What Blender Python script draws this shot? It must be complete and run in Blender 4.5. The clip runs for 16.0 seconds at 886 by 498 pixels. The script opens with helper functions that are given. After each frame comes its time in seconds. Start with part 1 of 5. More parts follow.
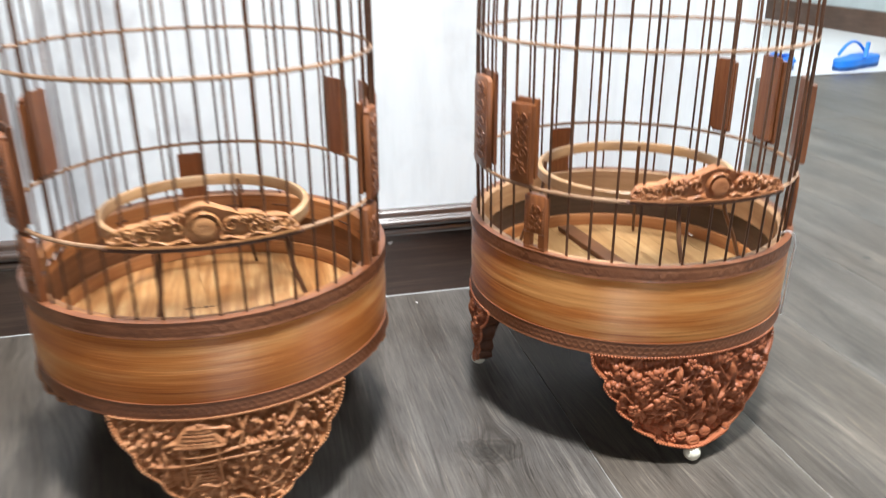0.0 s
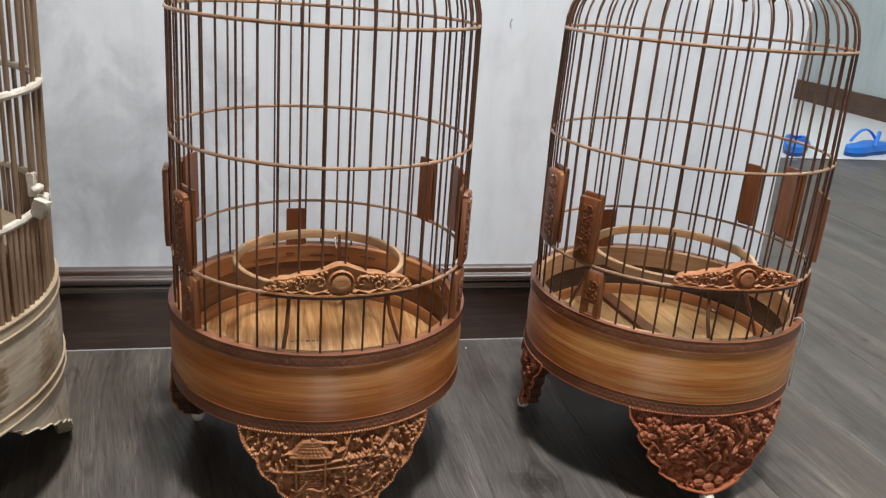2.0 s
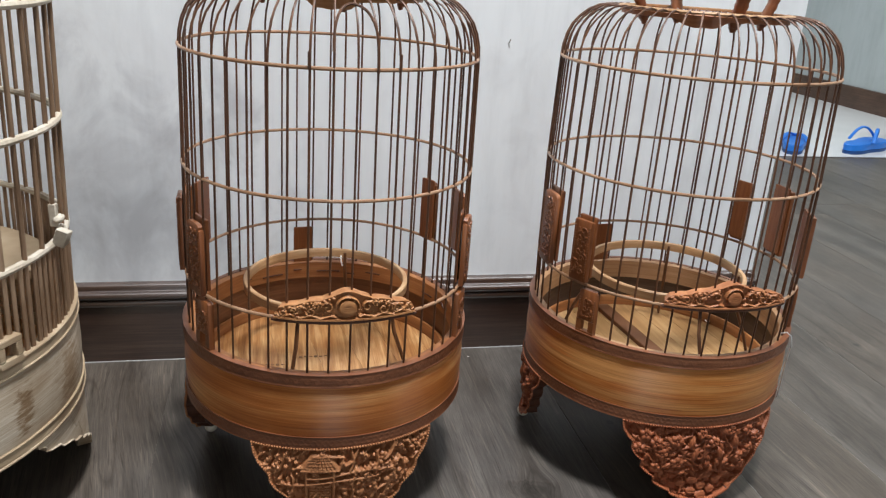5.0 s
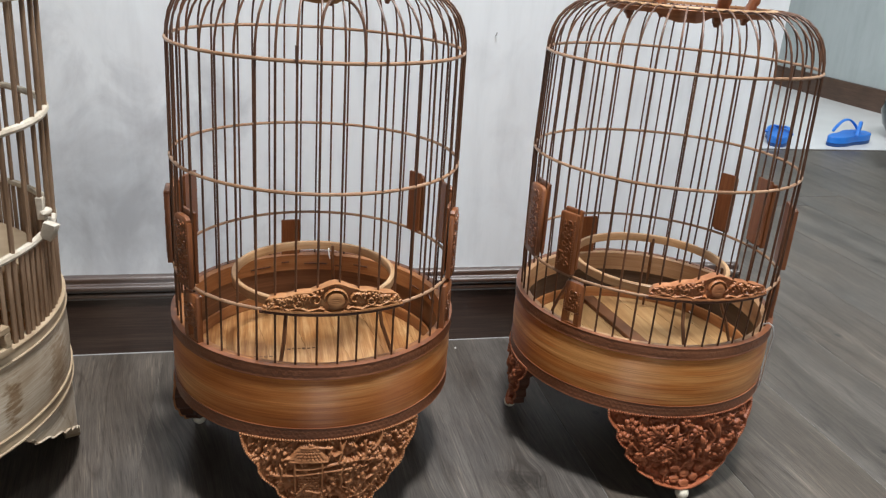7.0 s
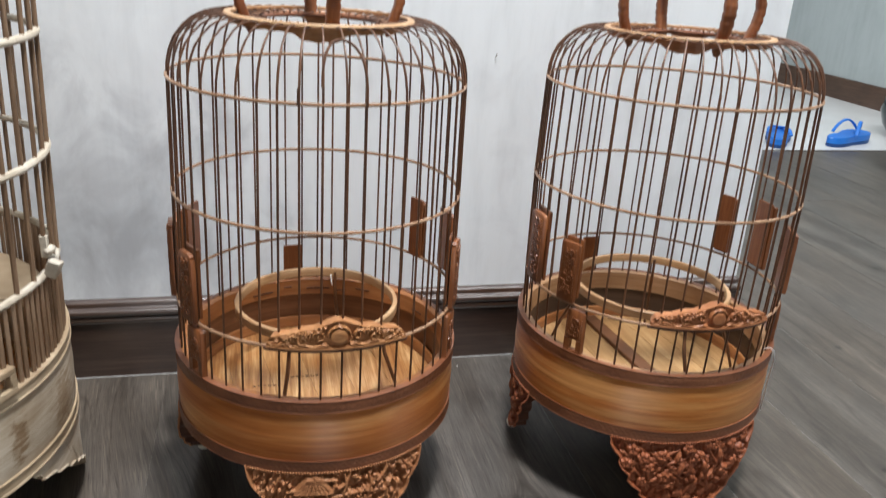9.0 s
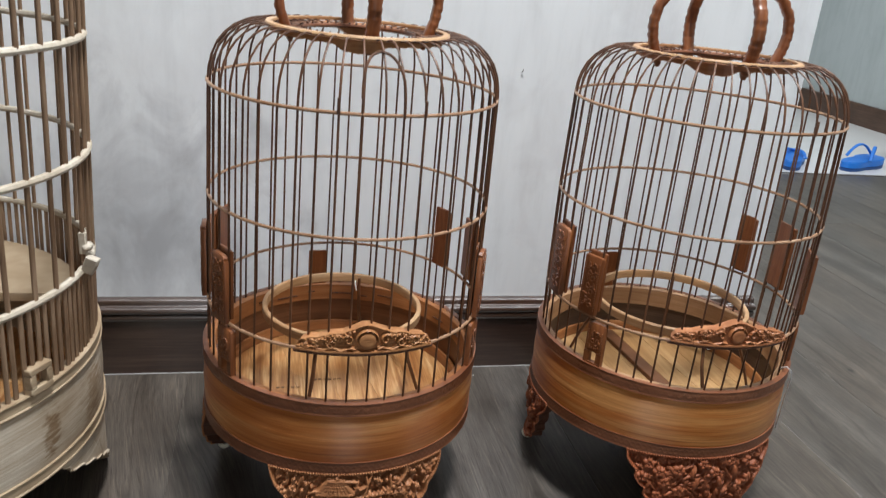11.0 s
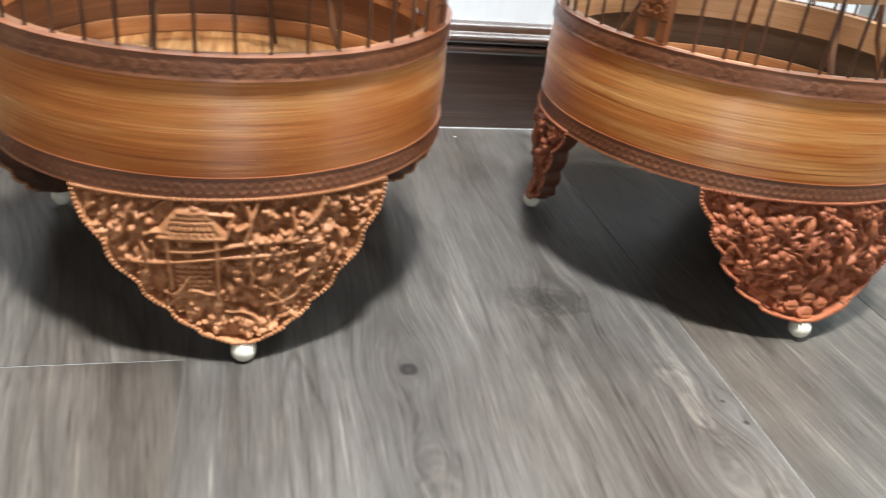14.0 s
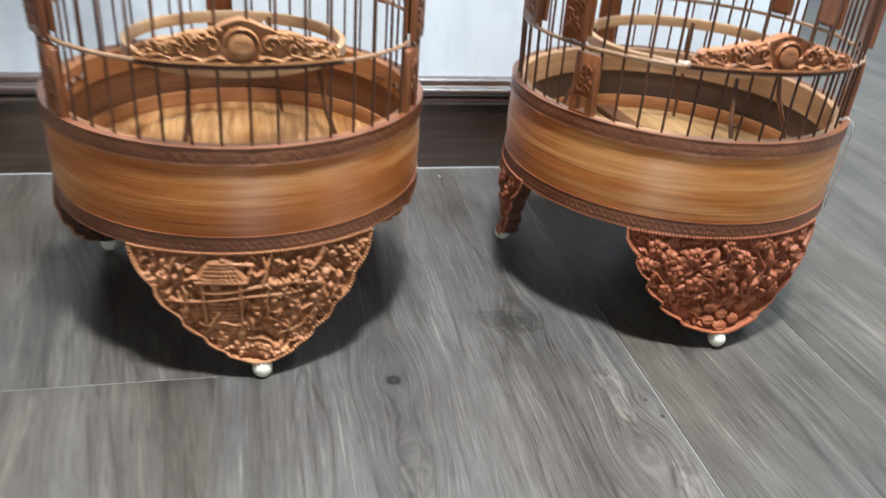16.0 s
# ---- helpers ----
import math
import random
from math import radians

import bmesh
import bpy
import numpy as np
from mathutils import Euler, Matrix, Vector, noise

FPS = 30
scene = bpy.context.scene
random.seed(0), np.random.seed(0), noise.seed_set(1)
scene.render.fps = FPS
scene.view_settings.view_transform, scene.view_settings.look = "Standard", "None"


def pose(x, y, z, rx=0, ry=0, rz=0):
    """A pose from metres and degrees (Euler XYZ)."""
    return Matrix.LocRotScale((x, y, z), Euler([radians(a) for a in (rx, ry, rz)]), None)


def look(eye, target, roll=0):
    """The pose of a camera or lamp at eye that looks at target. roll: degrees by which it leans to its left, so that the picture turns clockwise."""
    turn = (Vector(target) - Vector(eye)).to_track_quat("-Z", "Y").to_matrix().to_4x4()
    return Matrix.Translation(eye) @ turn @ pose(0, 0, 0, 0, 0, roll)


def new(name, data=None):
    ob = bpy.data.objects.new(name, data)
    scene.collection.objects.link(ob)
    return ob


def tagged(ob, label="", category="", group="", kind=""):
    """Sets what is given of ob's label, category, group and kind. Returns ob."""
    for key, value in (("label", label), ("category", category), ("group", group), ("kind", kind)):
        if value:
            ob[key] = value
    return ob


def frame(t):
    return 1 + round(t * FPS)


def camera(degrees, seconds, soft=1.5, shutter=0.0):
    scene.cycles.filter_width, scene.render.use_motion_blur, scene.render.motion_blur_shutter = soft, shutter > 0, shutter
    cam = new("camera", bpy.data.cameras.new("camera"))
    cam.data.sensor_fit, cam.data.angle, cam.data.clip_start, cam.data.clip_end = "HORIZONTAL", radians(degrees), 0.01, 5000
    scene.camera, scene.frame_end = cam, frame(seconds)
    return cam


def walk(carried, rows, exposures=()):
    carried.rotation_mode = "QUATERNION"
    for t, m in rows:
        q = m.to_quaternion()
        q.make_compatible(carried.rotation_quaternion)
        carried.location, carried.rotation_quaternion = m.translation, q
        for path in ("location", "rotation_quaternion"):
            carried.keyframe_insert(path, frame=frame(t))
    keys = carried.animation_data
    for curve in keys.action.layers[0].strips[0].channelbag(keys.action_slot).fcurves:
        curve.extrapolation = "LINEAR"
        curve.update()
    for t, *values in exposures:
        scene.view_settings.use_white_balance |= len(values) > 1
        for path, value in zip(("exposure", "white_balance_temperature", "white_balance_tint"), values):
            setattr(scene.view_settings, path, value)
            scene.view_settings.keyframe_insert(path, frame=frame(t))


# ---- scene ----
# ---- camera ----
cam = camera(58.76, 16.0, soft=1.25, shutter=0.7)
PATH = [
    (0, (0.0342, 0.0417, 0.4383), (0.4562, 1.8475, -0.3108), -0.44),
    (0.5, (-0.0111, -0.0438, 0.4848), (0.3882, 1.7889, -0.2092), 1.40),
    (1, (-0.0440, -0.0576, 0.4910), (0.3514, 1.7895, -0.1661), 2.76),
    (1.5, (-0.0561, -0.0544, 0.5034), (0.3502, 1.7948, -0.1411), 3.44),
    (2, (-0.0640, -0.0624, 0.5082), (0.3556, 1.7782, -0.1521), 4.12),
    (2.5, (-0.0670, -0.0726, 0.5321), (0.3259, 1.7751, -0.1249), 3.20),
    (3, (-0.0714, -0.0817, 0.5420), (0.2917, 1.7753, -0.1060), 2.91),
    (3.5, (-0.0674, -0.0723, 0.5433), (0.3262, 1.7704, -0.1270), 3.43),
    (6, (-0.0726, -0.0955, 0.5536), (0.3507, 1.7341, -0.1343), 3.78),
    (6.5, (-0.0740, -0.0976, 0.5515), (0.3646, 1.7267, -0.1411), 3.85),
    (7, (-0.0703, -0.0906, 0.5531), (0.3717, 1.7295, -0.1483), 3.97),
    (7.5, (-0.0717, -0.0911, 0.5535), (0.3736, 1.7229, -0.1612), 3.79),
    (8, (-0.0688, -0.0876, 0.5545), (0.3777, 1.7179, -0.1807), 3.52),
    (8.5, (-0.0745, -0.0925, 0.5534), (0.3766, 1.7057, -0.1968), 3.61),
    (9, (-0.0724, -0.0792, 0.5906), (0.3695, 1.7340, -0.1283), 3.53),
    (9.2, (-0.0744, -0.0802, 0.5996), (0.3694, 1.7388, -0.1033), 3.53),
    (10.3, (-0.0900, -0.0880, 0.6070), (0.3473, 1.7448, -0.0636), 4.50),
    (11.5, (-0.0978, -0.0926, 0.5812), (0.3258, 1.7254, -0.1370), 5.53),
    (12, (-0.0942, -0.0959, 0.5746), (0.3221, 1.7083, -0.1815), 5.42),
    (12.5, (-0.0809, -0.0844, 0.5288), (0.3011, 1.6864, -0.3187), 4.40),
    (13, (-0.0427, 0.0415, 0.4043), (0.3418, 1.8124, -0.4419), 5.59),
    (13.5, (-0.0166, 0.1387, 0.3169), (0.3964, 1.8562, -0.6210), 6.42),
    (14, (0.0092, 0.1571, 0.3062), (0.4437, 1.8490, -0.6679), 6.40),
    (14.5, (0.0438, 0.1473, 0.3160), (0.5080, 1.8228, -0.6725), 5.77),
    (15, (0.0465, 0.1253, 0.3301), (0.4951, 1.7990, -0.6685), 5.32),
    (15.5, (0.0353, 0.0968, 0.3555), (0.4789, 1.7736, -0.6402), 4.64),
    (16, (0.0100, 0.0544, 0.3881), (0.4166, 1.7623, -0.5699), 4.43),
]
EXPOSURES = [
    (0.0, 0.60, 6450, 10), (0.5, 0.15, 6550, 12), (1.0, -0.13, 6600, 12), (3.5, -0.27, 6600, 12), (6.0, -0.26, 6600, 12), (7.0, -0.21, 6600, 12), (9.2, -0.19, 6600, 12), (11.3, -0.41, 6600, 12), (12.1, -0.35, 6600, 12),
    (12.6, -0.12, 6750, 12), (13.2, 0.13, 6900, 11), (13.9, 0.72, 6480, 9), (14.5, 0.82, 6060, 7), (15.0, 0.80, 5930, 7), (16.0, 0.49, 5990, 7),
]
walk(cam, [(t, look(eye, target, roll)) for t, eye, target, roll in PATH], EXPOSURES)

# ---- world and lights ----
world = bpy.data.worlds.new("world")
scene.world = world
world.use_nodes = True
world.node_tree.nodes["Background"].inputs[0].default_value = (0.75, 0.85, 1.0, 1)
world.node_tree.nodes["Background"].inputs[1].default_value = 0.05


def area_lamp(name, place, size_x, size_y, watts, colour):
    data = bpy.data.lights.new(name, "AREA")
    data.shape, data.size, data.size_y, data.energy, data.color = "RECTANGLE", size_x, size_y, watts, colour
    ob = new(name, data)
    ob.location = place
    return tagged(ob, kind="structure")


area_lamp("lamp_near", (0.17, 0.20, 2.6), 0.28, 0.28, 104, (0.95, 0.98, 1.0))
area_lamp("lamp_side", (1.65, 0.70, 2.6), 0.40, 0.40, 46, (0.93, 0.98, 1.0))
area_lamp("lamp_hall", (1.7, 3.3, 2.6), 0.45, 0.45, 30, (0.93, 0.98, 1.0))
# added fill from behind the camera, brightens the fronts of the cages
door_light = area_lamp("door_light", (-0.10, -2.45, 1.20), 0.6, 2.1, 11, (0.88, 0.95, 1.0))
door_light.rotation_euler = (radians(90), 0, 0)


# ---- mesh building ----
class Mesh:
    """Collects vertices and faces of one part."""

    def __init__(self):
        self.v, self.f = [], []

    def grid(self, rows, wrap_u=False, wrap_v=False):
        base, nv, nu = len(self.v), len(rows), len(rows[0])
        for row in rows:
            self.v += [tuple(p) for p in row]
        for j in range(nv if wrap_v else nv - 1):
            for i in range(nu if wrap_u else nu - 1):
                a, b = base + j * nu + i, base + j * nu + (i + 1) % nu
                k = (j + 1) % nv
                self.f.append((a, b, base + k * nu + (i + 1) % nu, base + k * nu + i))
        return base

    def lathe(self, profile, n=96, closed=True):
        rows = [[(r * math.cos(2 * math.pi * i / n), r * math.sin(2 * math.pi * i / n), z) for i in range(n)] for r, z in profile]
        self.grid(rows, True, closed)

    def tube(self, pts, rad, sides=6, closed=False, flat=1.0):
        pts = [Vector(p) for p in pts]
        n, rows, side = len(pts), [], None
        for i, p in enumerate(pts):
            if closed:
                d = pts[(i + 1) % n] - pts[i - 1]
            else:
                d = pts[min(i + 1, n - 1)] - pts[max(i - 1, 0)]
            d.normalize()
            if side is None:
                side = d.orthogonal().normalized() if abs(d.z) > 0.9 else d.cross(Vector((0, 0, 1))).normalized()
            side = (side - d * side.dot(d)).normalized()
            up = d.cross(side)
            r = rad[i] if isinstance(rad, (list, tuple)) else rad
            rows.append([p + (side * math.cos(2 * math.pi * k / sides) + up * (flat * math.sin(2 * math.pi * k / sides))) * r for k in range(sides)])
        base = self.grid(rows, True, closed)
        if not closed:
            self.f.append(tuple(base + k for k in range(sides))[::-1])
            self.f.append(tuple(base + (n - 1) * sides + k for k in range(sides)))

    def ball(self, c, r, nu=8, nv=5, m=None):
        """A ball, or an ellipsoid with r as three radii, turned by m."""
        rx, ry, rz = r if isinstance(r, (list, tuple)) else (r, r, r)
        base = len(self.v)
        pts = [Vector((0, 0, -rz))]
        for j in range(1, nv):
            a = -math.pi / 2 + math.pi * j / nv
            pts += [Vector((rx * math.cos(a) * math.cos(2 * math.pi * i / nu), ry * math.cos(a) * math.sin(2 * math.pi * i / nu), rz * math.sin(a))) for i in range(nu)]
        pts.append(Vector((0, 0, rz)))
        c = Vector(c)
        self.v += [tuple(c + ((m @ p) if m else p)) for p in pts]
        for i in range(nu):
            self.f.append((base, base + 1 + (i + 1) % nu, base + 1 + i))
            for j in range(nv - 2):
                a = base + 1 + j * nu
                self.f.append((a + i, a + (i + 1) % nu, a + nu + (i + 1) % nu, a + nu + i))
            a = base + 1 + (nv - 2) * nu
            self.f.append((a + i, a + (i + 1) % nu, len(self.v) - 1))

    def prism(self, outline, d0, d1, bevel=0.0, m=None):
        """An outline in (x, z) with a depth from y = d0 to y = d1, edges bevelled on the d0 side."""
        base, n = len(self.v), len(outline)
        cx, cz = sum(p[0] for p in outline) / n, sum(p[1] for p in outline) / n

        def shrink(p):
            q = Vector((p[0] - cx, p[1] - cz))
            k = max(0.0, 1 - bevel / max(q.length, 1e-6) * 1.3)
            return cx + q.x * k, cz + q.y * k
        rings = [(d1, [tuple(p) for p in outline]), (d0 + math.copysign(bevel, d1 - d0), [tuple(p) for p in outline]), (d0, [shrink(p) for p in outline])]
        for y, ring in rings:
            for x, z in ring:
                p = Vector((x, y, z))
                self.v.append(tuple(m @ p if m else p))
        for j in range(2):
            for i in range(n):
                a, b = base + j * n + i, base + j * n + (i + 1) % n
                self.f.append((a, b, b + n, a + n))
        self.f.append(tuple(base + i for i in range(n))[::-1])
        self.f.append(tuple(base + 2 * n + i for i in range(n)))

    def box(self, x0, x1, y0, y1, z0, z1, bevel=0.0, m=None):
        b = min(bevel, (x1 - x0) / 3, (y1 - y0) / 3, (z1 - z0) / 3)
        bm = bmesh.new()
        bmesh.ops.create_cube(bm, size=1)
        for v in bm.verts:
            v.co = Vector((x0 + (v.co.x + 0.5) * (x1 - x0), y0 + (v.co.y + 0.5) * (y1 - y0), z0 + (v.co.z + 0.5) * (z1 - z0)))
        if b > 0:
            bmesh.ops.bevel(bm, geom=bm.edges[:], offset=b, segments=1, affect="EDGES")
        bm.verts.index_update()
        base = len(self.v)
        self.v += [tuple(m @ v.co if m else v.co) for v in bm.verts]
        self.f += [tuple(base + v.index for v in f.verts) for f in bm.faces]
        bm.free()

    def data(self, name, material, angle=40):
        me = bpy.data.meshes.new(name)
        me.from_pydata(self.v, [], self.f)
        bm = bmesh.new()
        bm.from_mesh(me)
        bmesh.ops.recalc_face_normals(bm, faces=bm.faces[:])
        bm.to_mesh(me)
        bm.free()
        me.materials.append(material)
        me.shade_smooth()
        me.set_sharp_from_angle(angle=radians(angle))
        return me


def part(name, mesh, material, parent, label="", angle=40):
    """One mesh object under a thing or under a part."""
    me = mesh if isinstance(mesh, bpy.types.Mesh) else mesh.data(name, material, angle)
    ob = new(name, me)
    ob.parent = parent
    return tagged(ob, label)


def thing(name, m, label, category, group=""):
    ob = new(name)
    ob.empty_display_size = 0.05
    ob.matrix_world = m
    return tagged(ob, label, category, group)


def solid(name, mesh, material, label="", category="", kind="", angle=40):
    return tagged(new(name, mesh.data(name, material, angle)), label, category, "", kind)


def lerp(table, x):
    for (x0, y0), (x1, y1) in zip(table, table[1:]):
        if x <= x1:
            return y0 + (y1 - y0) * (x - x0) / (x1 - x0)
    return table[-1][1]


def polar(r, degrees, z=0.0):
    return Vector((r * math.cos(radians(degrees)), r * math.sin(radians(degrees)), z))


# ---- materials ----
def material(name):
    mat = bpy.data.materials.new(name)
    mat.use_nodes = True
    nt = mat.node_tree
    return mat, nt, nt.nodes["Principled BSDF"]


def node(nt, kind, **inputs):
    n = nt.nodes.new(kind)
    for key, value in inputs.items():
        key = key.replace("_", " ")
        if isinstance(value, bpy.types.NodeSocket):
            nt.links.new(value, n.inputs[key])
        else:
            n.inputs[key].default_value = value
    return n


def ramp(nt, fac, stops):
    n = nt.nodes.new("ShaderNodeValToRGB")
    nt.links.new(fac, n.inputs[0])
    els = n.color_ramp.elements
    while len(els) < len(stops):
        els.new(0.5)
    for e, (pos, col) in zip(els, stops):
        e.position, e.color = pos, (*col, 1)
    return n.outputs[0]


def mix(nt, fac, a, b, mode="MIX"):
    n = nt.nodes.new("ShaderNodeMix")
    n.data_type, n.blend_type = "RGBA", mode
    for sock, value in ((n.inputs[0], fac), (n.inputs[6], a), (n.inputs[7], b)):
        if isinstance(value, bpy.types.NodeSocket):
            nt.links.new(value, sock)
        else:
            sock.default_value = value if isinstance(value, float) else (*value, 1)
    return n.outputs[2]


def stretched(nt, scale, jitter=0.0, rotation=(0, 0, 0)):
    """Object coordinates, scaled, with a shift of its own for each object."""
    tc = nt.nodes.new("ShaderNodeTexCoord")
    info = nt.nodes.new("ShaderNodeObjectInfo")
    mp = nt.nodes.new("ShaderNodeMapping")
    mp.inputs["Scale"].default_value = scale
    mp.inputs["Rotation"].default_value = rotation
    nt.links.new(tc.outputs["Object"], mp.inputs["Vector"])
    if jitter:
        mul = nt.nodes.new("ShaderNodeMath")
        mul.operation = "MULTIPLY"
        mul.inputs[1].default_value = jitter
        nt.links.new(info.outputs["Random"], mul.inputs[0])
        comb = nt.nodes.new("ShaderNodeCombineXYZ")
        for i in range(3):
            nt.links.new(mul.outputs[0], comb.inputs[i])
        nt.links.new(comb.outputs[0], mp.inputs["Location"])
    return mp.outputs[0]


def bump(nt, bsdf, height, strength, distance=0.001):
    b = node(nt, "ShaderNodeBump", Strength=strength, Distance=distance, Height=height)
    nt.links.new(b.outputs[0], bsdf.inputs["Normal"])


def wood(name, dark, mid, light, scale, rough=0.4, coat=0.3, jitter=5.0, bumps=0.3, blotch=9.0, fine=4.0, stain_dark=(0.62, 0.56, 0.48), coat_rough=0.25):
    """Varnished wood: broad and fine fibres along the axis with the small scale, and soft stains."""
    mat, nt, bsdf = material(name)
    fibre = node(nt, "ShaderNodeTexNoise", Vector=stretched(nt, scale, jitter), Scale=1.0, Detail=4.0, Roughness=0.6, Distortion=0.2)
    hair = node(nt, "ShaderNodeTexNoise", Vector=stretched(nt, tuple(c * (fine if c == max(scale) else 1.6) for c in scale), jitter), Scale=1.0, Detail=3.0, Roughness=0.7)
    both = nt.nodes.new("ShaderNodeMix")
    both.inputs[0].default_value = 0.5
    nt.links.new(fibre.outputs[0], both.inputs[2])
    nt.links.new(hair.outputs[0], both.inputs[3])
    col = ramp(nt, both.outputs[0], [(0.34, dark), (0.5, mid), (0.66, light)])
    tc = nt.nodes.new("ShaderNodeTexCoord")
    stain = node(nt, "ShaderNodeTexNoise", Vector=tc.outputs["Object"], Scale=blotch, Detail=4.0, Roughness=0.55)
    shade = ramp(nt, stain.outputs[0], [(0.34, stain_dark), (0.62, (1, 1, 1))])
    nt.links.new(mix(nt, 0.8, col, shade, "MULTIPLY"), bsdf.inputs["Base Color"])
    gloss = node(nt, "ShaderNodeMapRange", Value=stain.outputs[0])
    gloss.inputs["To Min"].default_value, gloss.inputs["To Max"].default_value = rough - 0.08, rough + 0.14
    nt.links.new(gloss.outputs[0], bsdf.inputs["Roughness"])
    bsdf.inputs["Coat Weight"].default_value = coat
    bsdf.inputs["Coat Roughness"].default_value = coat_rough
    bump(nt, bsdf, hair.outputs[0], bumps, 0.0006)
    return mat


def stained(mat, centre, radii, colour):
    """A ragged brown stain round one place of the surface."""
    nt = mat.node_tree
    bsdf = nt.nodes["Principled BSDF"]
    old = bsdf.inputs["Base Color"].links[0].from_socket
    tc = nt.nodes.new("ShaderNodeTexCoord")
    mp = nt.nodes.new("ShaderNodeMapping")
    mp.inputs["Location"].default_value = [-c / r for c, r in zip(centre, radii)]
    mp.inputs["Scale"].default_value = [1 / r for r in radii]
    nt.links.new(tc.outputs["Object"], mp.inputs["Vector"])
    length = nt.nodes.new("ShaderNodeVectorMath")
    length.operation = "LENGTH"
    nt.links.new(mp.outputs[0], length.inputs[0])
    rough = node(nt, "ShaderNodeTexNoise", Vector=stretched(nt, (70, 70, 260)), Scale=1.0, Detail=4.0, Roughness=0.65)
    d = arith(nt, "ADD", length.outputs["Value"], arith(nt, "MULTIPLY", arith(nt, "SUBTRACT", rough.outputs[0], 0.5), 3.0))
    nt.links.new(mix(nt, 1.0, old, ramp(nt, d, [(0.3, colour), (0.9, (1, 1, 1))]), "MULTIPLY"), bsdf.inputs["Base Color"])


def plain(name, colour, rough=0.5, metal=0.0, vary=0.15, scale=40.0, coat=0.0):
    mat, nt, bsdf = material(name)
    tc = nt.nodes.new("ShaderNodeTexCoord")
    n = node(nt, "ShaderNodeTexNoise", Vector=tc.outputs["Object"], Scale=scale, Detail=5.0)
    low = tuple(c * (1 - vary) for c in colour)
    high = tuple(min(1, c * (1 + vary)) for c in colour)
    nt.links.new(ramp(nt, n.outputs[0], [(0.3, low), (0.7, high)]), bsdf.inputs["Base Color"])
    bsdf.inputs["Roughness"].default_value = rough
    bsdf.inputs["Metallic"].default_value = metal
    bsdf.inputs["Coat Weight"].default_value = coat
    bump(nt, bsdf, n.outputs[0], 0.15, 0.0005)
    return mat


def arith(nt, op, a, c=0.0):
    n = nt.nodes.new("ShaderNodeMath")
    n.operation = op
    for sock, value in zip(n.inputs, (a, c)):
        if isinstance(value, bpy.types.NodeSocket):
            nt.links.new(value, sock)
        else:
            sock.default_value = value
    return n.outputs[0]


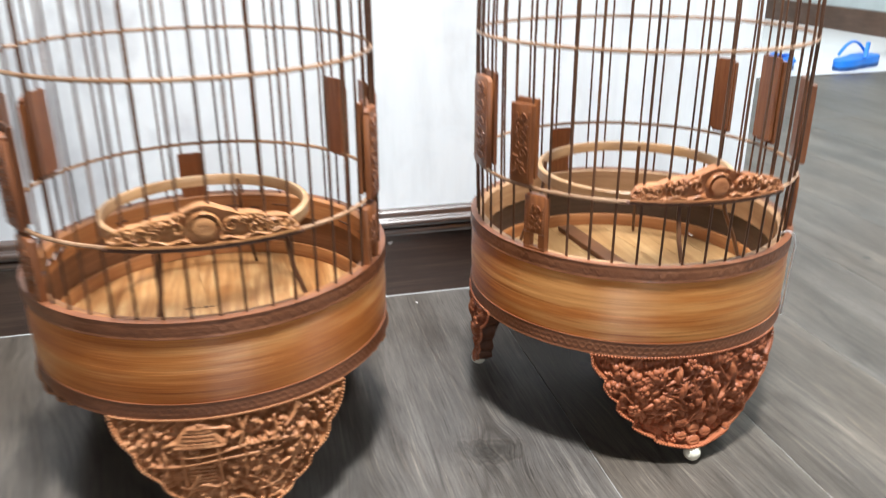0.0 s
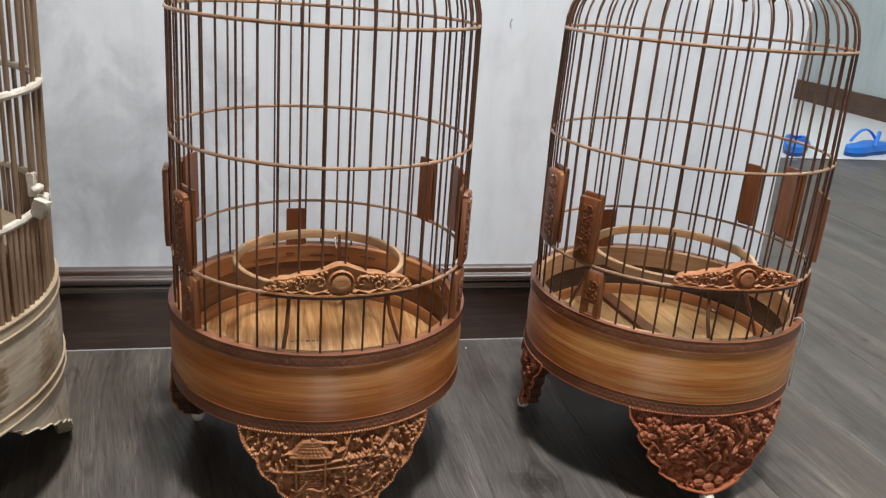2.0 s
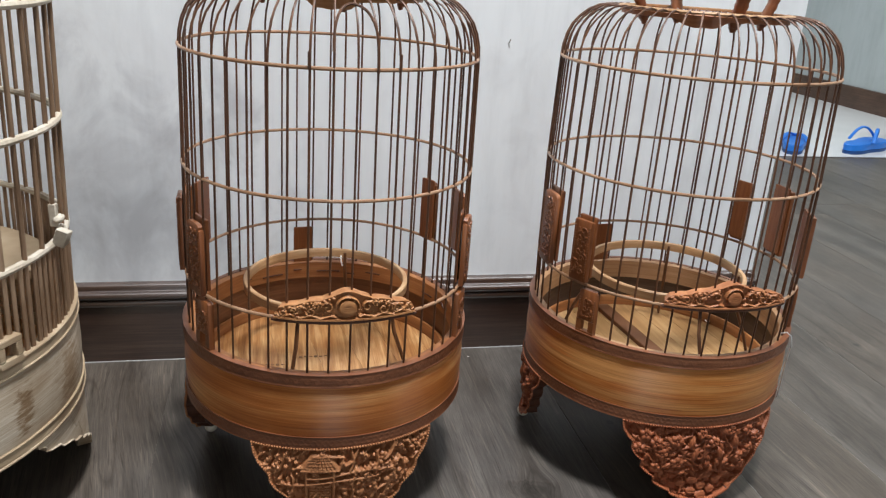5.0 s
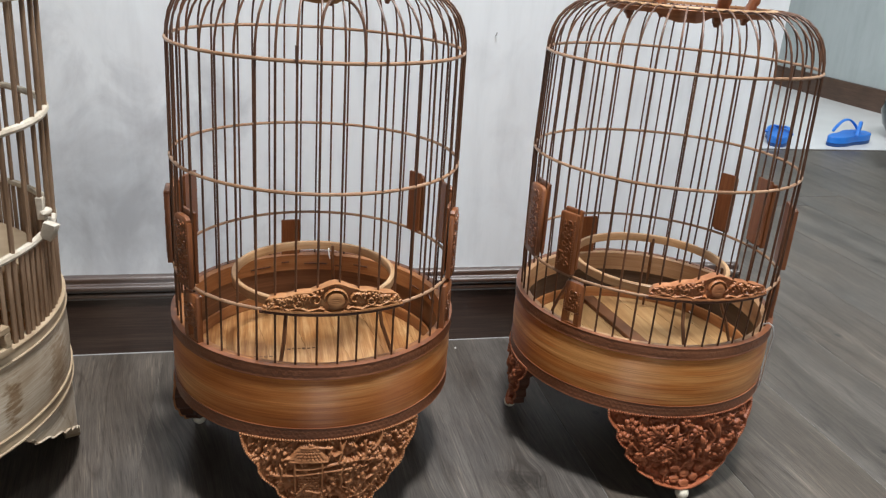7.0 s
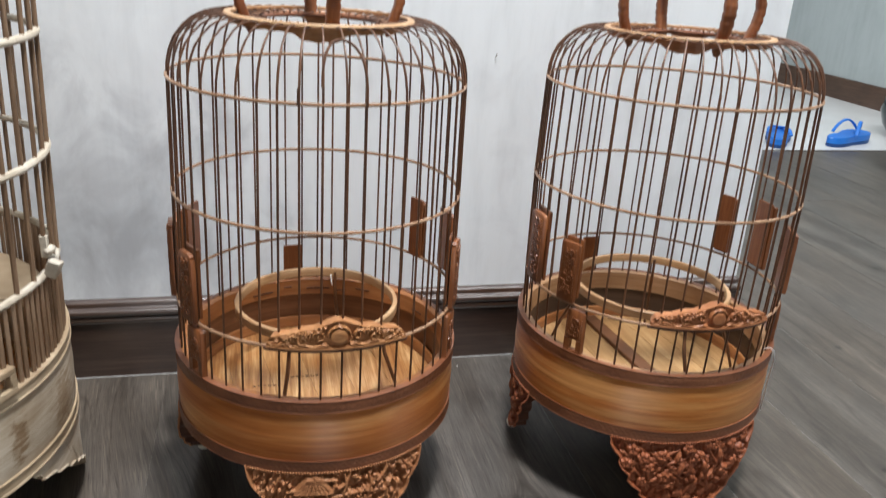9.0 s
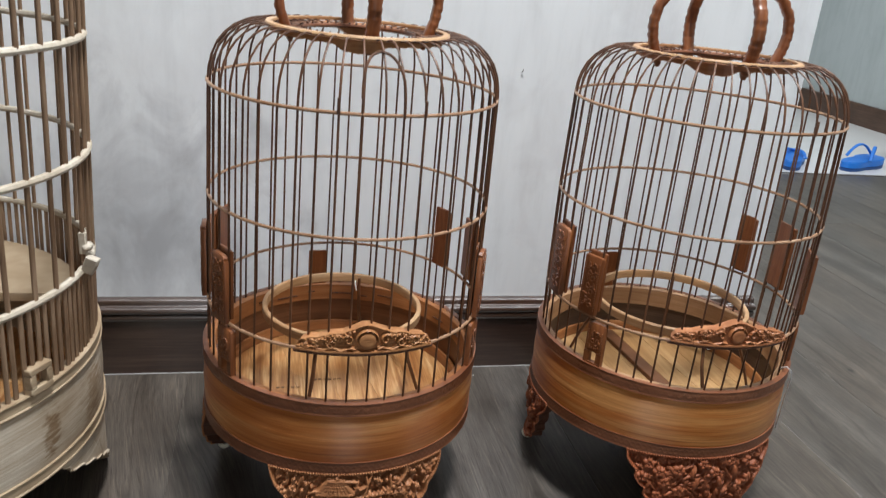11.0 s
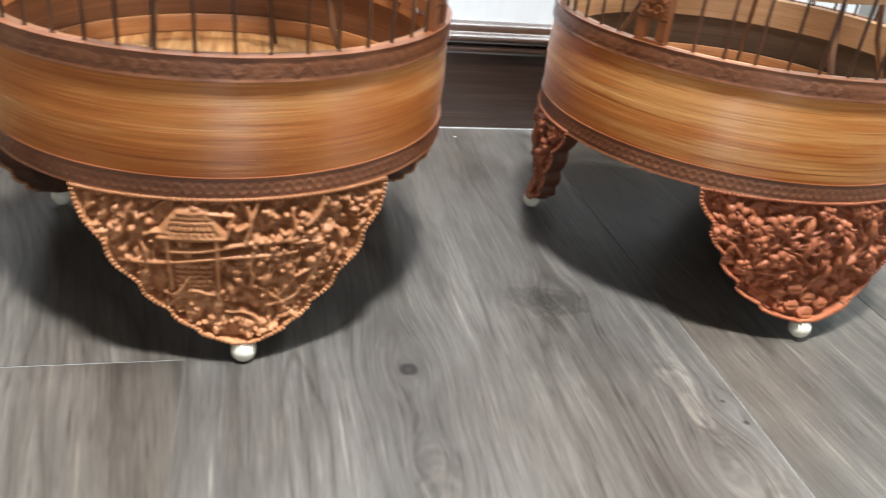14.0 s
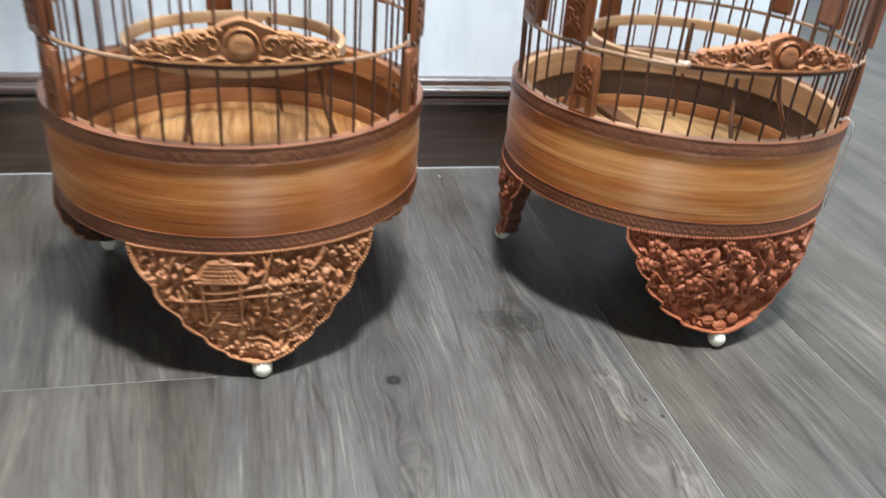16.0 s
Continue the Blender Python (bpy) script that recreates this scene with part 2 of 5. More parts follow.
def floor_wood(name, knots, slant=0.0, wave=0.036, pale=(), warm=1.0):
    """Grey-brown wood print: fibres and growth lines that flow round the knots (x, y, half width, half length, core)."""
    mat, nt, bsdf = material(name)
    tc = nt.nodes.new("ShaderNodeTexCoord")
    sep = nt.nodes.new("ShaderNodeSeparateXYZ")
    nt.links.new(tc.outputs["Object"], sep.inputs[0])
    x, y = sep.outputs[0], sep.outputs[1]
    info = nt.nodes.new("ShaderNodeObjectInfo")
    own = arith(nt, "MULTIPLY", info.outputs["Random"], 53.0)

    def noise(u, ku, kv, detail, rough, shift=0.0):
        comb = nt.nodes.new("ShaderNodeCombineXYZ")
        nt.links.new(arith(nt, "MULTIPLY", u, ku), comb.inputs[0])
        nt.links.new(arith(nt, "MULTIPLY", y, kv), comb.inputs[1])
        nt.links.new(arith(nt, "ADD", own, shift), comb.inputs[2])
        return node(nt, "ShaderNodeTexNoise", Vector=comb.outputs[0], Scale=1.0, Detail=detail, Roughness=rough).outputs[0]
    u = x
    core = None
    for kx, ky, a, c, size in knots:
        dx, dy = arith(nt, "SUBTRACT", x, kx), arith(nt, "SUBTRACT", y, ky)
        d = arith(nt, "ADD", arith(nt, "POWER", arith(nt, "ABSOLUTE", arith(nt, "DIVIDE", dx, a)), 2.0), arith(nt, "POWER", arith(nt, "ABSOLUTE", arith(nt, "DIVIDE", dy, c)), 2.0))
        e = arith(nt, "EXPONENT", arith(nt, "MULTIPLY", d, -1.0))
        u = arith(nt, "SUBTRACT", u, arith(nt, "MULTIPLY", arith(nt, "MULTIPLY", dx, e), 0.93))
        if size:
            r = arith(nt, "SQRT", arith(nt, "ADD", arith(nt, "MULTIPLY", dx, dx), arith(nt, "MULTIPLY", dy, dy)))
            spot = arith(nt, "DIVIDE", r, size)
            core = spot if core is None else arith(nt, "MINIMUM", core, spot)
    u = arith(nt, "ADD", u, arith(nt, "MULTIPLY", arith(nt, "SUBTRACT", noise(x, 7.0, 2.6, 1.0, 0.4, 3.0), 0.5), wave))
    u = arith(nt, "ADD", u, arith(nt, "MULTIPLY", arith(nt, "SUBTRACT", noise(x, 34.0, 9.0, 2.0, 0.5, 7.0), 0.5), 0.004))
    u = arith(nt, "ADD", u, arith(nt, "MULTIPLY", y, slant))
    tone_bands = noise(u, 26.0, 1.0, 4.0, 0.6, 11.0)
    streak = noise(u, 210.0, 6.0, 4.0, 0.75, 17.0)
    fibre = noise(u, 980.0, 26.0, 3.0, 0.75, 23.0)
    crack = arith(nt, "ABSOLUTE", arith(nt, "SUBTRACT", noise(u, 16.0, 1.6, 2.0, 0.5, 37.0), 0.46))
    scratch = noise(u, 420.0, 11.0, 2.0, 0.6, 71.0)
    hue = noise(x, 5.0, 2.5, 2.0, 0.5, 51.0)
    cloud = noise(x, 13.0, 7.0, 3.0, 0.6, 41.0)
    pores = noise(u, 620.0, 26.0, 1.0, 0.5, 29.0)
    col = ramp(nt, tone_bands, [(0.22, (0.046, 0.039, 0.033)), (0.42, (0.070, 0.062, 0.055)), (0.58, (0.090, 0.081, 0.073)), (0.78, (0.132, 0.121, 0.110))])
    col = mix(nt, 1.0, col, ramp(nt, streak, [(0.26, (0.54, 0.52, 0.50)), (0.42, (0.90, 0.90, 0.90)), (0.60, (1.10, 1.10, 1.10)), (0.74, (1.56, 1.55, 1.52))]), "MULTIPLY")
    col = mix(nt, 1.0, col, ramp(nt, fibre, [(0.28, (0.58, 0.56, 0.55)), (0.48, (0.98, 0.98, 0.98)), (0.72, (1.36, 1.36, 1.35))]), "MULTIPLY")
    col = mix(nt, 1.0, col, ramp(nt, pores, [(0.26, (0.62, 0.60, 0.59)), (0.36, (1, 1, 1))]), "MULTIPLY")
    col = mix(nt, 1.0, col, ramp(nt, cloud, [(0.30, (0.78, 0.76, 0.75)), (0.5, (1, 1, 1)), (0.70, (1.22, 1.21, 1.20))]), "MULTIPLY")
    col = mix(nt, 1.0, col, ramp(nt, crack, [(0.0, (0.66, 0.64, 0.62)), (0.008, (0.84, 0.83, 0.82)), (0.018, (1, 1, 1))]), "MULTIPLY")
    col = mix(nt, 1.0, col, ramp(nt, scratch, [(0.60, (1, 1, 1)), (0.66, (1.30, 1.28, 1.24)), (0.74, (1.62, 1.58, 1.50))]), "MULTIPLY")
    col = mix(nt, 1.0, col, ramp(nt, hue, [(0.34, (1.03 + 0.05 * warm, 1.0, 0.97 - 0.07 * warm)), (0.66, (0.97 + 0.04 * warm, 1.0, 1.04 - 0.07 * warm))]), "MULTIPLY")
    for px, py, a, c, gain in pale:
        # a light or dark swirl with ragged growth lines
        dx, dy = arith(nt, "DIVIDE", arith(nt, "SUBTRACT", x, px), a), arith(nt, "DIVIDE", arith(nt, "SUBTRACT", y, py), c)
        d = arith(nt, "SQRT", arith(nt, "ADD", arith(nt, "MULTIPLY", dx, dx), arith(nt, "MULTIPLY", dy, dy)))
        d = arith(nt, "ADD", d, arith(nt, "MULTIPLY", arith(nt, "SUBTRACT", noise(u, 60.0, 22.0, 3.0, 0.6, 61.0), 0.5), 2.4))
        rings = arith(nt, "SINE", arith(nt, "MULTIPLY", d, 15.0))
        near = node(nt, "ShaderNodeMapRange", Value=d)
        near.inputs["From Min"].default_value, near.inputs["From Max"].default_value = 0.6, 1.5
        near.inputs["To Min"].default_value, near.inputs["To Max"].default_value = 0.14, 0.0
        line = arith(nt, "ADD", arith(nt, "MULTIPLY", rings, near.outputs[0]), 1.0)
        grey = nt.nodes.new("ShaderNodeCombineColor")
        for i in range(3):
            nt.links.new(line, grey.inputs[i])
        col = mix(nt, 1.0, col, grey.outputs[0], "MULTIPLY")
        col = mix(nt, 1.0, col, ramp(nt, d, [(0.10, (gain, gain * 0.985, gain * 0.96)), (0.60, (0.4 + 0.6 * gain, 0.4 + 0.59 * gain, 0.4 + 0.575 * gain)), (0.85, (0.88, 0.86, 0.84)), (1.2, (1, 1, 1))]), "MULTIPLY")
    if core is not None:
        col = mix(nt, 1.0, col, ramp(nt, arith(nt, "MULTIPLY", core, 0.5), [(0.0, (0.55, 0.53, 0.53)), (0.28, (0.30, 0.28, 0.28)), (0.42, (0.42, 0.40, 0.40)), (0.55, (0.95, 0.93, 0.92)), (0.8, (1, 1, 1))]), "MULTIPLY")
    tone = ramp(nt, info.outputs["Random"], [(0.0, (0.96, 0.95, 0.94)), (1.0, (1.06, 1.06, 1.07))])
    nt.links.new(mix(nt, 1.0, col, tone, "MULTIPLY"), bsdf.inputs["Base Color"])
    gloss = node(nt, "ShaderNodeMapRange", Value=streak)
    gloss.inputs["To Min"].default_value, gloss.inputs["To Max"].default_value = 0.27, 0.46
    nt.links.new(gloss.outputs[0], bsdf.inputs["Roughness"])
    bump(nt, bsdf, fibre, 0.25, 0.0004)
    return mat


def bamboo(name, pale, orange, deep):
    """Varnished split bamboo: thin fibres along the hoop, orange patches and a few dark streaks."""
    mat, nt, bsdf = material(name)
    patch = node(nt, "ShaderNodeTexNoise", Vector=stretched(nt, (5, 5, 20), 5.0), Scale=1.0, Detail=3.0, Roughness=0.55, Distortion=0.3)
    band = node(nt, "ShaderNodeTexNoise", Vector=stretched(nt, (6, 6, 120), 5.0), Scale=1.0, Detail=4.0, Roughness=0.6)
    hair = node(nt, "ShaderNodeTexNoise", Vector=stretched(nt, (11, 11, 520), 5.0), Scale=1.0, Detail=3.0, Roughness=0.7)
    line = node(nt, "ShaderNodeTexNoise", Vector=stretched(nt, (5, 5, 620), 9.0), Scale=1.0, Detail=1.0)
    both = mix(nt, 0.42, patch.outputs[0], band.outputs[0])
    col = ramp(nt, both, [(0.385, deep), (0.47, orange), (0.56, pale)])
    col = mix(nt, 1.0, col, ramp(nt, hair.outputs[0], [(0.30, (0.78, 0.68, 0.56)), (0.5, (1, 1, 1)), (0.70, (1.16, 1.24, 1.36))]), "MULTIPLY")
    col = mix(nt, 1.0, col, ramp(nt, line.outputs[0], [(0.27, (0.60, 0.46, 0.34)), (0.36, (1, 1, 1)), (0.66, (1, 1, 1)), (0.74, (1.22, 1.34, 1.55))]), "MULTIPLY")
    nt.links.new(col, bsdf.inputs["Base Color"])
    gloss = node(nt, "ShaderNodeMapRange", Value=hair.outputs[0])
    gloss.inputs["To Min"].default_value, gloss.inputs["To Max"].default_value = 0.44, 0.56
    nt.links.new(gloss.outputs[0], bsdf.inputs["Roughness"])
    # the fibres spread the gloss up and down
    tangent = nt.nodes.new("ShaderNodeTangent")
    tangent.direction_type, tangent.axis = "RADIAL", "Z"
    nt.links.new(tangent.outputs[0], bsdf.inputs["Tangent"])
    bsdf.inputs["Anisotropic"].default_value = 1.0
    bsdf.inputs["Anisotropic Rotation"].default_value = 0.25
    bsdf.inputs["Specular IOR Level"].default_value = 0.5
    bsdf.inputs["Coat Weight"].default_value = 0.2
    bsdf.inputs["Coat Roughness"].default_value = 0.2
    bump(nt, bsdf, hair.outputs[0], 0.35, 0.0005)
    return mat


def wall_paint(name, light, grey, rough=0.55, smudge=None):
    """White emulsion with grey scuffs and roller stipple."""
    mat, nt, bsdf = material(name)
    tc = nt.nodes.new("ShaderNodeTexCoord")
    scuff = node(nt, "ShaderNodeTexNoise", Vector=stretched(nt, (4.5, 4.5, 4.0)), Scale=1.0, Detail=3.0, Roughness=0.5, Distortion=0.3)
    smear = node(nt, "ShaderNodeTexNoise", Vector=stretched(nt, (13.0, 13.0, 9.0)), Scale=1.0, Detail=6.0, Roughness=0.6, Distortion=0.5)
    both = nt.nodes.new("ShaderNodeMath")
    both.operation = "MULTIPLY"
    nt.links.new(scuff.outputs[0], both.inputs[0])
    nt.links.new(smear.outputs[0], both.inputs[1])
    drip = node(nt, "ShaderNodeTexNoise", Vector=stretched(nt, (38.0, 38.0, 5.0)), Scale=1.0, Detail=4.0, Roughness=0.6)
    marks = ramp(nt, drip.outputs[0], [(0.30, (0.93, 0.93, 0.93)), (0.5, (1, 1, 1)), (0.72, (1.03, 1.03, 1.03))])
    col = mix(nt, 1.0, ramp(nt, both.outputs[0], [(0.15, grey), (0.27, light)]), marks, "MULTIPLY")
    if smudge:
        # one large rubbed patch (x, z, half width, half height), ragged at its edge
        x0, z0, w, h = smudge
        sep = nt.nodes.new("ShaderNodeSeparateXYZ")
        nt.links.new(tc.outputs["Object"], sep.inputs[0])
        dx = arith(nt, "DIVIDE", arith(nt, "SUBTRACT", sep.outputs[0], x0), w)
        dz = arith(nt, "DIVIDE", arith(nt, "SUBTRACT", sep.outputs[2], z0), h)
        d = arith(nt, "SQRT", arith(nt, "ADD", arith(nt, "MULTIPLY", dx, dx), arith(nt, "MULTIPLY", dz, dz)))
        d = arith(nt, "ADD", d, arith(nt, "MULTIPLY", arith(nt, "SUBTRACT", smear.outputs[0], 0.5), 1.9))
        col = mix(nt, 1.0, col, ramp(nt, d, [(0.05, (0.62, 0.62, 0.63)), (0.55, (0.80, 0.80, 0.81)), (1.0, (1, 1, 1))]), "MULTIPLY")
    nt.links.new(col, bsdf.inputs["Base Color"])
    bsdf.inputs["Roughness"].default_value = rough
    stipple = node(nt, "ShaderNodeTexNoise", Vector=tc.outputs["Object"], Scale=260.0, Detail=3.0)
    bump(nt, bsdf, stipple.outputs[0], 0.12, 0.0006)
    return mat


FLOOR = floor_wood("grey_plank", [(0.02, -0.31, 0.03, 0.05, 0.0), (-0.03, 0.22, 0.026, 0.05, 0.005)], 0.03)
FLOOR_KNOTTY = floor_wood("grey_knotty_plank", [(-0.0345, 0.094, 0.026, 0.050, 0.0060), (-0.034, 0.012, 0.020, 0.036, 0.0), (0.158, 0.048, 0.012, 0.016, 0.0016), (0.163, 0.028, 0.012, 0.018, 0.0020), (0.0925, 0.173, 0.022, 0.026, 0.0), (0.135, -0.010, 0.026, 0.050, 0.0)],
                          wave=0.030, pale=((0.137, 0.045, 0.014, 0.044, 1.26), (0.150, -0.045, 0.015, 0.050, 1.25), (-0.030, -0.020, 0.015, 0.034, 1.22), (0.080, 0.168, 0.032, 0.022, 0.55)), warm=0.7)
FLOOR_SLANT = floor_wood("grey_slanting_plank", [(-0.02, -0.30, 0.05, 0.12, 0.0), (-0.03, 0.30, 0.045, 0.10, 0.0)], 0.16, 0.05, warm=1.0)
# pale colour between the planks paints the glare on their bevelled edges
JOINT_GLARE = plain("joint_glare", (0.30, 0.30, 0.29), 0.6)
WALL = wall_paint("white_wall_paint", (0.85, 0.89, 0.915), (0.765, 0.795, 0.82), smudge=(-0.27, 0.235, 0.20, 0.19))
ROOM = plain("plain_room_paint", (0.20, 0.205, 0.21), 0.7, vary=0.05, scale=6)
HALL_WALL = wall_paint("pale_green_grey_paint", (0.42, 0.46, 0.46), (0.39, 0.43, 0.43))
CEILING = plain("ceiling_paint", (0.36, 0.36, 0.36), 0.8, vary=0.03)
SKIRTING = wood("dark_skirting_wood", (0.030, 0.013, 0.008), (0.048, 0.023, 0.015), (0.080, 0.046, 0.033), (7, 30, 170), 0.34, 1.0, coat_rough=0.25)
SKIRTING.node_tree.nodes["Principled BSDF"].inputs["Coat IOR"].default_value = 2.0
HALL_SKIRTING = wood("brown_skirting_wood", (0.055, 0.027, 0.015), (0.085, 0.044, 0.026), (0.12, 0.066, 0.042), (30, 9, 140), 0.4, 0.2)
TILE = plain("white_tile", (0.72, 0.73, 0.73), 0.25, vary=0.04, scale=4)
STRIP = plain("threshold_strip", (0.12, 0.11, 0.10), 0.5)
BAMBOO = bamboo("amber_bamboo", (0.62, 0.285, 0.094), (0.52, 0.180, 0.042), (0.44, 0.130, 0.024))
BAMBOO_B = bamboo("golden_bamboo", (0.66, 0.295, 0.088), (0.54, 0.174, 0.033), (0.38, 0.094, 0.014))
BAR = wood("brown_bamboo_bar", (0.058, 0.022, 0.009), (0.108, 0.043, 0.018), (0.21, 0.092, 0.040), (60, 60, 9), 0.45, 0.1, 9.0)
RING = wood("tan_bamboo_ring", (0.26, 0.132, 0.066), (0.355, 0.203, 0.115), (0.46, 0.29, 0.178), (30, 30, 30), 0.38, 0.3)
BAND = wood("dark_carved_band", (0.165, 0.054, 0.021), (0.225, 0.078, 0.032), (0.29, 0.112, 0.050), (20, 20, 90), 0.42, 0.30, coat_rough=0.14)
RIM = wood("honey_rim", (0.27, 0.096, 0.027), (0.37, 0.145, 0.045), (0.46, 0.205, 0.074), (9, 9, 120), 0.45, 0.2)
CARVED_A = wood("honey_carved_wood", (0.38, 0.148, 0.055), (0.49, 0.207, 0.085), (0.58, 0.278, 0.125), (50, 50, 90), 0.58, 0.04)
CARVED_B = wood("red_carved_wood", (0.28, 0.075, 0.026), (0.375, 0.108, 0.040), (0.465, 0.158, 0.063), (50, 50, 90), 0.58, 0.03)
PLATE_A = wood("brown_carved_plate", (0.17, 0.052, 0.015), (0.26, 0.085, 0.026), (0.34, 0.128, 0.043), (70, 70, 14), 0.38, 0.35)
BOARD = wood("pale_board_wood", (0.22, 0.085, 0.026), (0.48, 0.25, 0.094), (0.76, 0.51, 0.26), (75, 6, 20), 0.34, 0.5, 7.0, 0.8, 16.0, 3.0, stain_dark=(0.80, 0.58, 0.38))
INNER = wood("inner_drum_wood", (0.045, 0.025, 0.016), (0.075, 0.044, 0.028), (0.11, 0.066, 0.042), (6, 6, 120), 0.5, 0.1)
HOOP = wood("pale_hoop_wood", (0.38, 0.2, 0.085), (0.52, 0.31, 0.155), (0.63, 0.42, 0.24), (12, 12, 90), 0.45, 0.2)
BONE = plain("ivory_bead", (0.80, 0.74, 0.60), 0.45, vary=0.06, coat=0.1)
INNER_A = wood("brown_inner_drum", (0.12, 0.045, 0.016), (0.175, 0.069, 0.026), (0.24, 0.10, 0.041), (6, 6, 120), 0.5, 0.1)
# dark stained wood, with the shade behind the legs put into its colour
DARK_BACK = wood("shaded_leg_back", (0.060, 0.020, 0.009), (0.095, 0.032, 0.014), (0.14, 0.052, 0.024), (40, 40, 12), 0.5, 0.1)
RIM_B = wood("pale_inner_rim", (0.30, 0.155, 0.070), (0.42, 0.235, 0.115), (0.52, 0.32, 0.175), (9, 9, 120), 0.45, 0.2)
BOARD_B = wood("pale_strip_wood", (0.35, 0.18, 0.070), (0.49, 0.28, 0.115), (0.62, 0.40, 0.195), (60, 5, 20), 0.45, 0.2, 7.0)
CREST_A = wood("light_carved_crest", (0.35, 0.137, 0.045), (0.47, 0.210, 0.078), (0.57, 0.290, 0.118), (50, 50, 90), 0.5, 0.05)
CREST_B = wood("tan_carved_crest", (0.33, 0.115, 0.042), (0.43, 0.165, 0.063), (0.51, 0.225, 0.092), (50, 50, 90), 0.45, 0.1)
PALE = wood("raw_pale_wood", (0.42, 0.33, 0.23), (0.57, 0.49, 0.385), (0.7, 0.645, 0.545), (9, 9, 150), 0.7, 0.0, 3.0, 0.5, 11.0, stain_dark=(0.56, 0.46, 0.35))
stained(PALE, (0.2145 * math.cos(radians(-25.7)), 0.2145 * math.sin(radians(-25.7)), 0.152), (0.014, 0.014, 0.030), (0.48, 0.37, 0.26))
stained(PALE, (0.2145 * math.cos(radians(-5)), 0.2145 * math.sin(radians(-5)), 0.150), (0.030, 0.030, 0.050), (0.66, 0.56, 0.46))
PALE_RING = wood("raw_pale_ring", (0.47, 0.41, 0.325), (0.58, 0.525, 0.435), (0.66, 0.615, 0.53), (40, 40, 40), 0.6, 0.0)
PALE_BAR = wood("raw_bamboo_bar", (0.15, 0.088, 0.050), (0.26, 0.166, 0.102), (0.38, 0.265, 0.175), (60, 60, 9), 0.5, 0.1, 9.0)
PALE_RIM = wood("raw_tan_rim", (0.30, 0.21, 0.13), (0.42, 0.32, 0.21), (0.54, 0.43, 0.30), (9, 9, 120), 0.55, 0.0)
STEEL = plain("steel_wire", (0.80, 0.81, 0.82), 0.42, 0.85, 0.05)
SCRAP = plain("white_paper", (0.85, 0.85, 0.82), 0.7, vary=0.04)
SEALANT = plain("white_sealant", (0.34, 0.34, 0.33), 0.5, vary=0.1)
NAIL = plain("dull_iron", (0.26, 0.25, 0.24), 0.5, 0.3)
INK = plain("faded_ink", (0.16, 0.085, 0.04), 0.7)
BLUE = plain("blue_rubber", (0.010, 0.17, 0.62), 0.45, vary=0.06)
BLUE_DARK = plain("dark_blue_rubber", (0.008, 0.055, 0.20), 0.5, vary=0.06)
GLAZE = plain("dark_green_glaze", (0.012, 0.030, 0.030), 0.15, vary=0.2, coat=0.5)

# ---- room ----
WALL_Y, WALL_END, WALL_T = 0.956, 0.678, 0.11
X0, X1, Y0, Y1, H = -2.4, 2.68, -2.4, 4.6, 2.7
TILE_Y = 2.238


def slab(name, x0, x1, y0, y1, z0, z1, mat, label="", bevel=0.0):
    me = Mesh()
    me.box(x0, x1, y0, y1, z0, z1, bevel)
    return solid(name, me, mat, label, "", "structure")


floor = slab("floor", X0 - 0.1, X1 + 0.1, Y0 - 0.1, TILE_Y, -0.06, -0.0005, JOINT_GLARE, "grey-brown wood-look plank floor")
slab("floor_hall", X0 - 0.1, X1 + 0.1, TILE_Y + 0.012, Y1 + 0.1, -0.06, 0.0, TILE, "plain white tiled hall floor")
slab("threshold", X0, X1, TILE_Y, TILE_Y + 0.012, -0.06, 0.002, STRIP, "thin dark strip between two floors")
slab("wall_north", X0, WALL_END, WALL_Y + 0.012, WALL_Y + 0.012 + WALL_T, 0, H, WALL, "white painted wall with grey scuffs")
slab("wall_return", WALL_END - 0.10, WALL_END - 0.002, WALL_Y + 0.012 + WALL_T, Y1, 0, H, WALL, "white painted side wall of the hall")
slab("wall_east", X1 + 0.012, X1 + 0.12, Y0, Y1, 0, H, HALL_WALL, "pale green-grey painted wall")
slab("wall_west", X0 - 0.1, X0, Y0, WALL_Y + 0.012, 0, H, ROOM)
# the unseen wall behind, with an opening added for the fill lamp
GAP_X0, GAP_X1, GAP_H = -0.42, 0.22, 2.32
slab("wall_south_1", X0 - 0.1, GAP_X0, Y0 - 0.1, Y0, 0, H, ROOM)
slab("wall_south_2", GAP_X1, X1 + 0.12, Y0 - 0.1, Y0, 0, H, ROOM)
slab("wall_south_3", GAP_X0, GAP_X1, Y0 - 0.1, Y0, GAP_H, H, ROOM)
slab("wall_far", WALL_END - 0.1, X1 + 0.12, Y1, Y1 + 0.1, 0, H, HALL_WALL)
slab("ceiling", X0 - 0.1, X1 + 0.12, Y0 - 0.1, Y1 + 0.1, H, H + 0.1, CEILING)


def skirting(name, length, m, mat, label, profile):
    me = Mesh()
    me.grid([[m @ Vector((x, -d, z)) for d, z in profile] for x in (0.0, length)])
    ob = solid(name, me, mat, label, "", "structure", 50)
    return ob


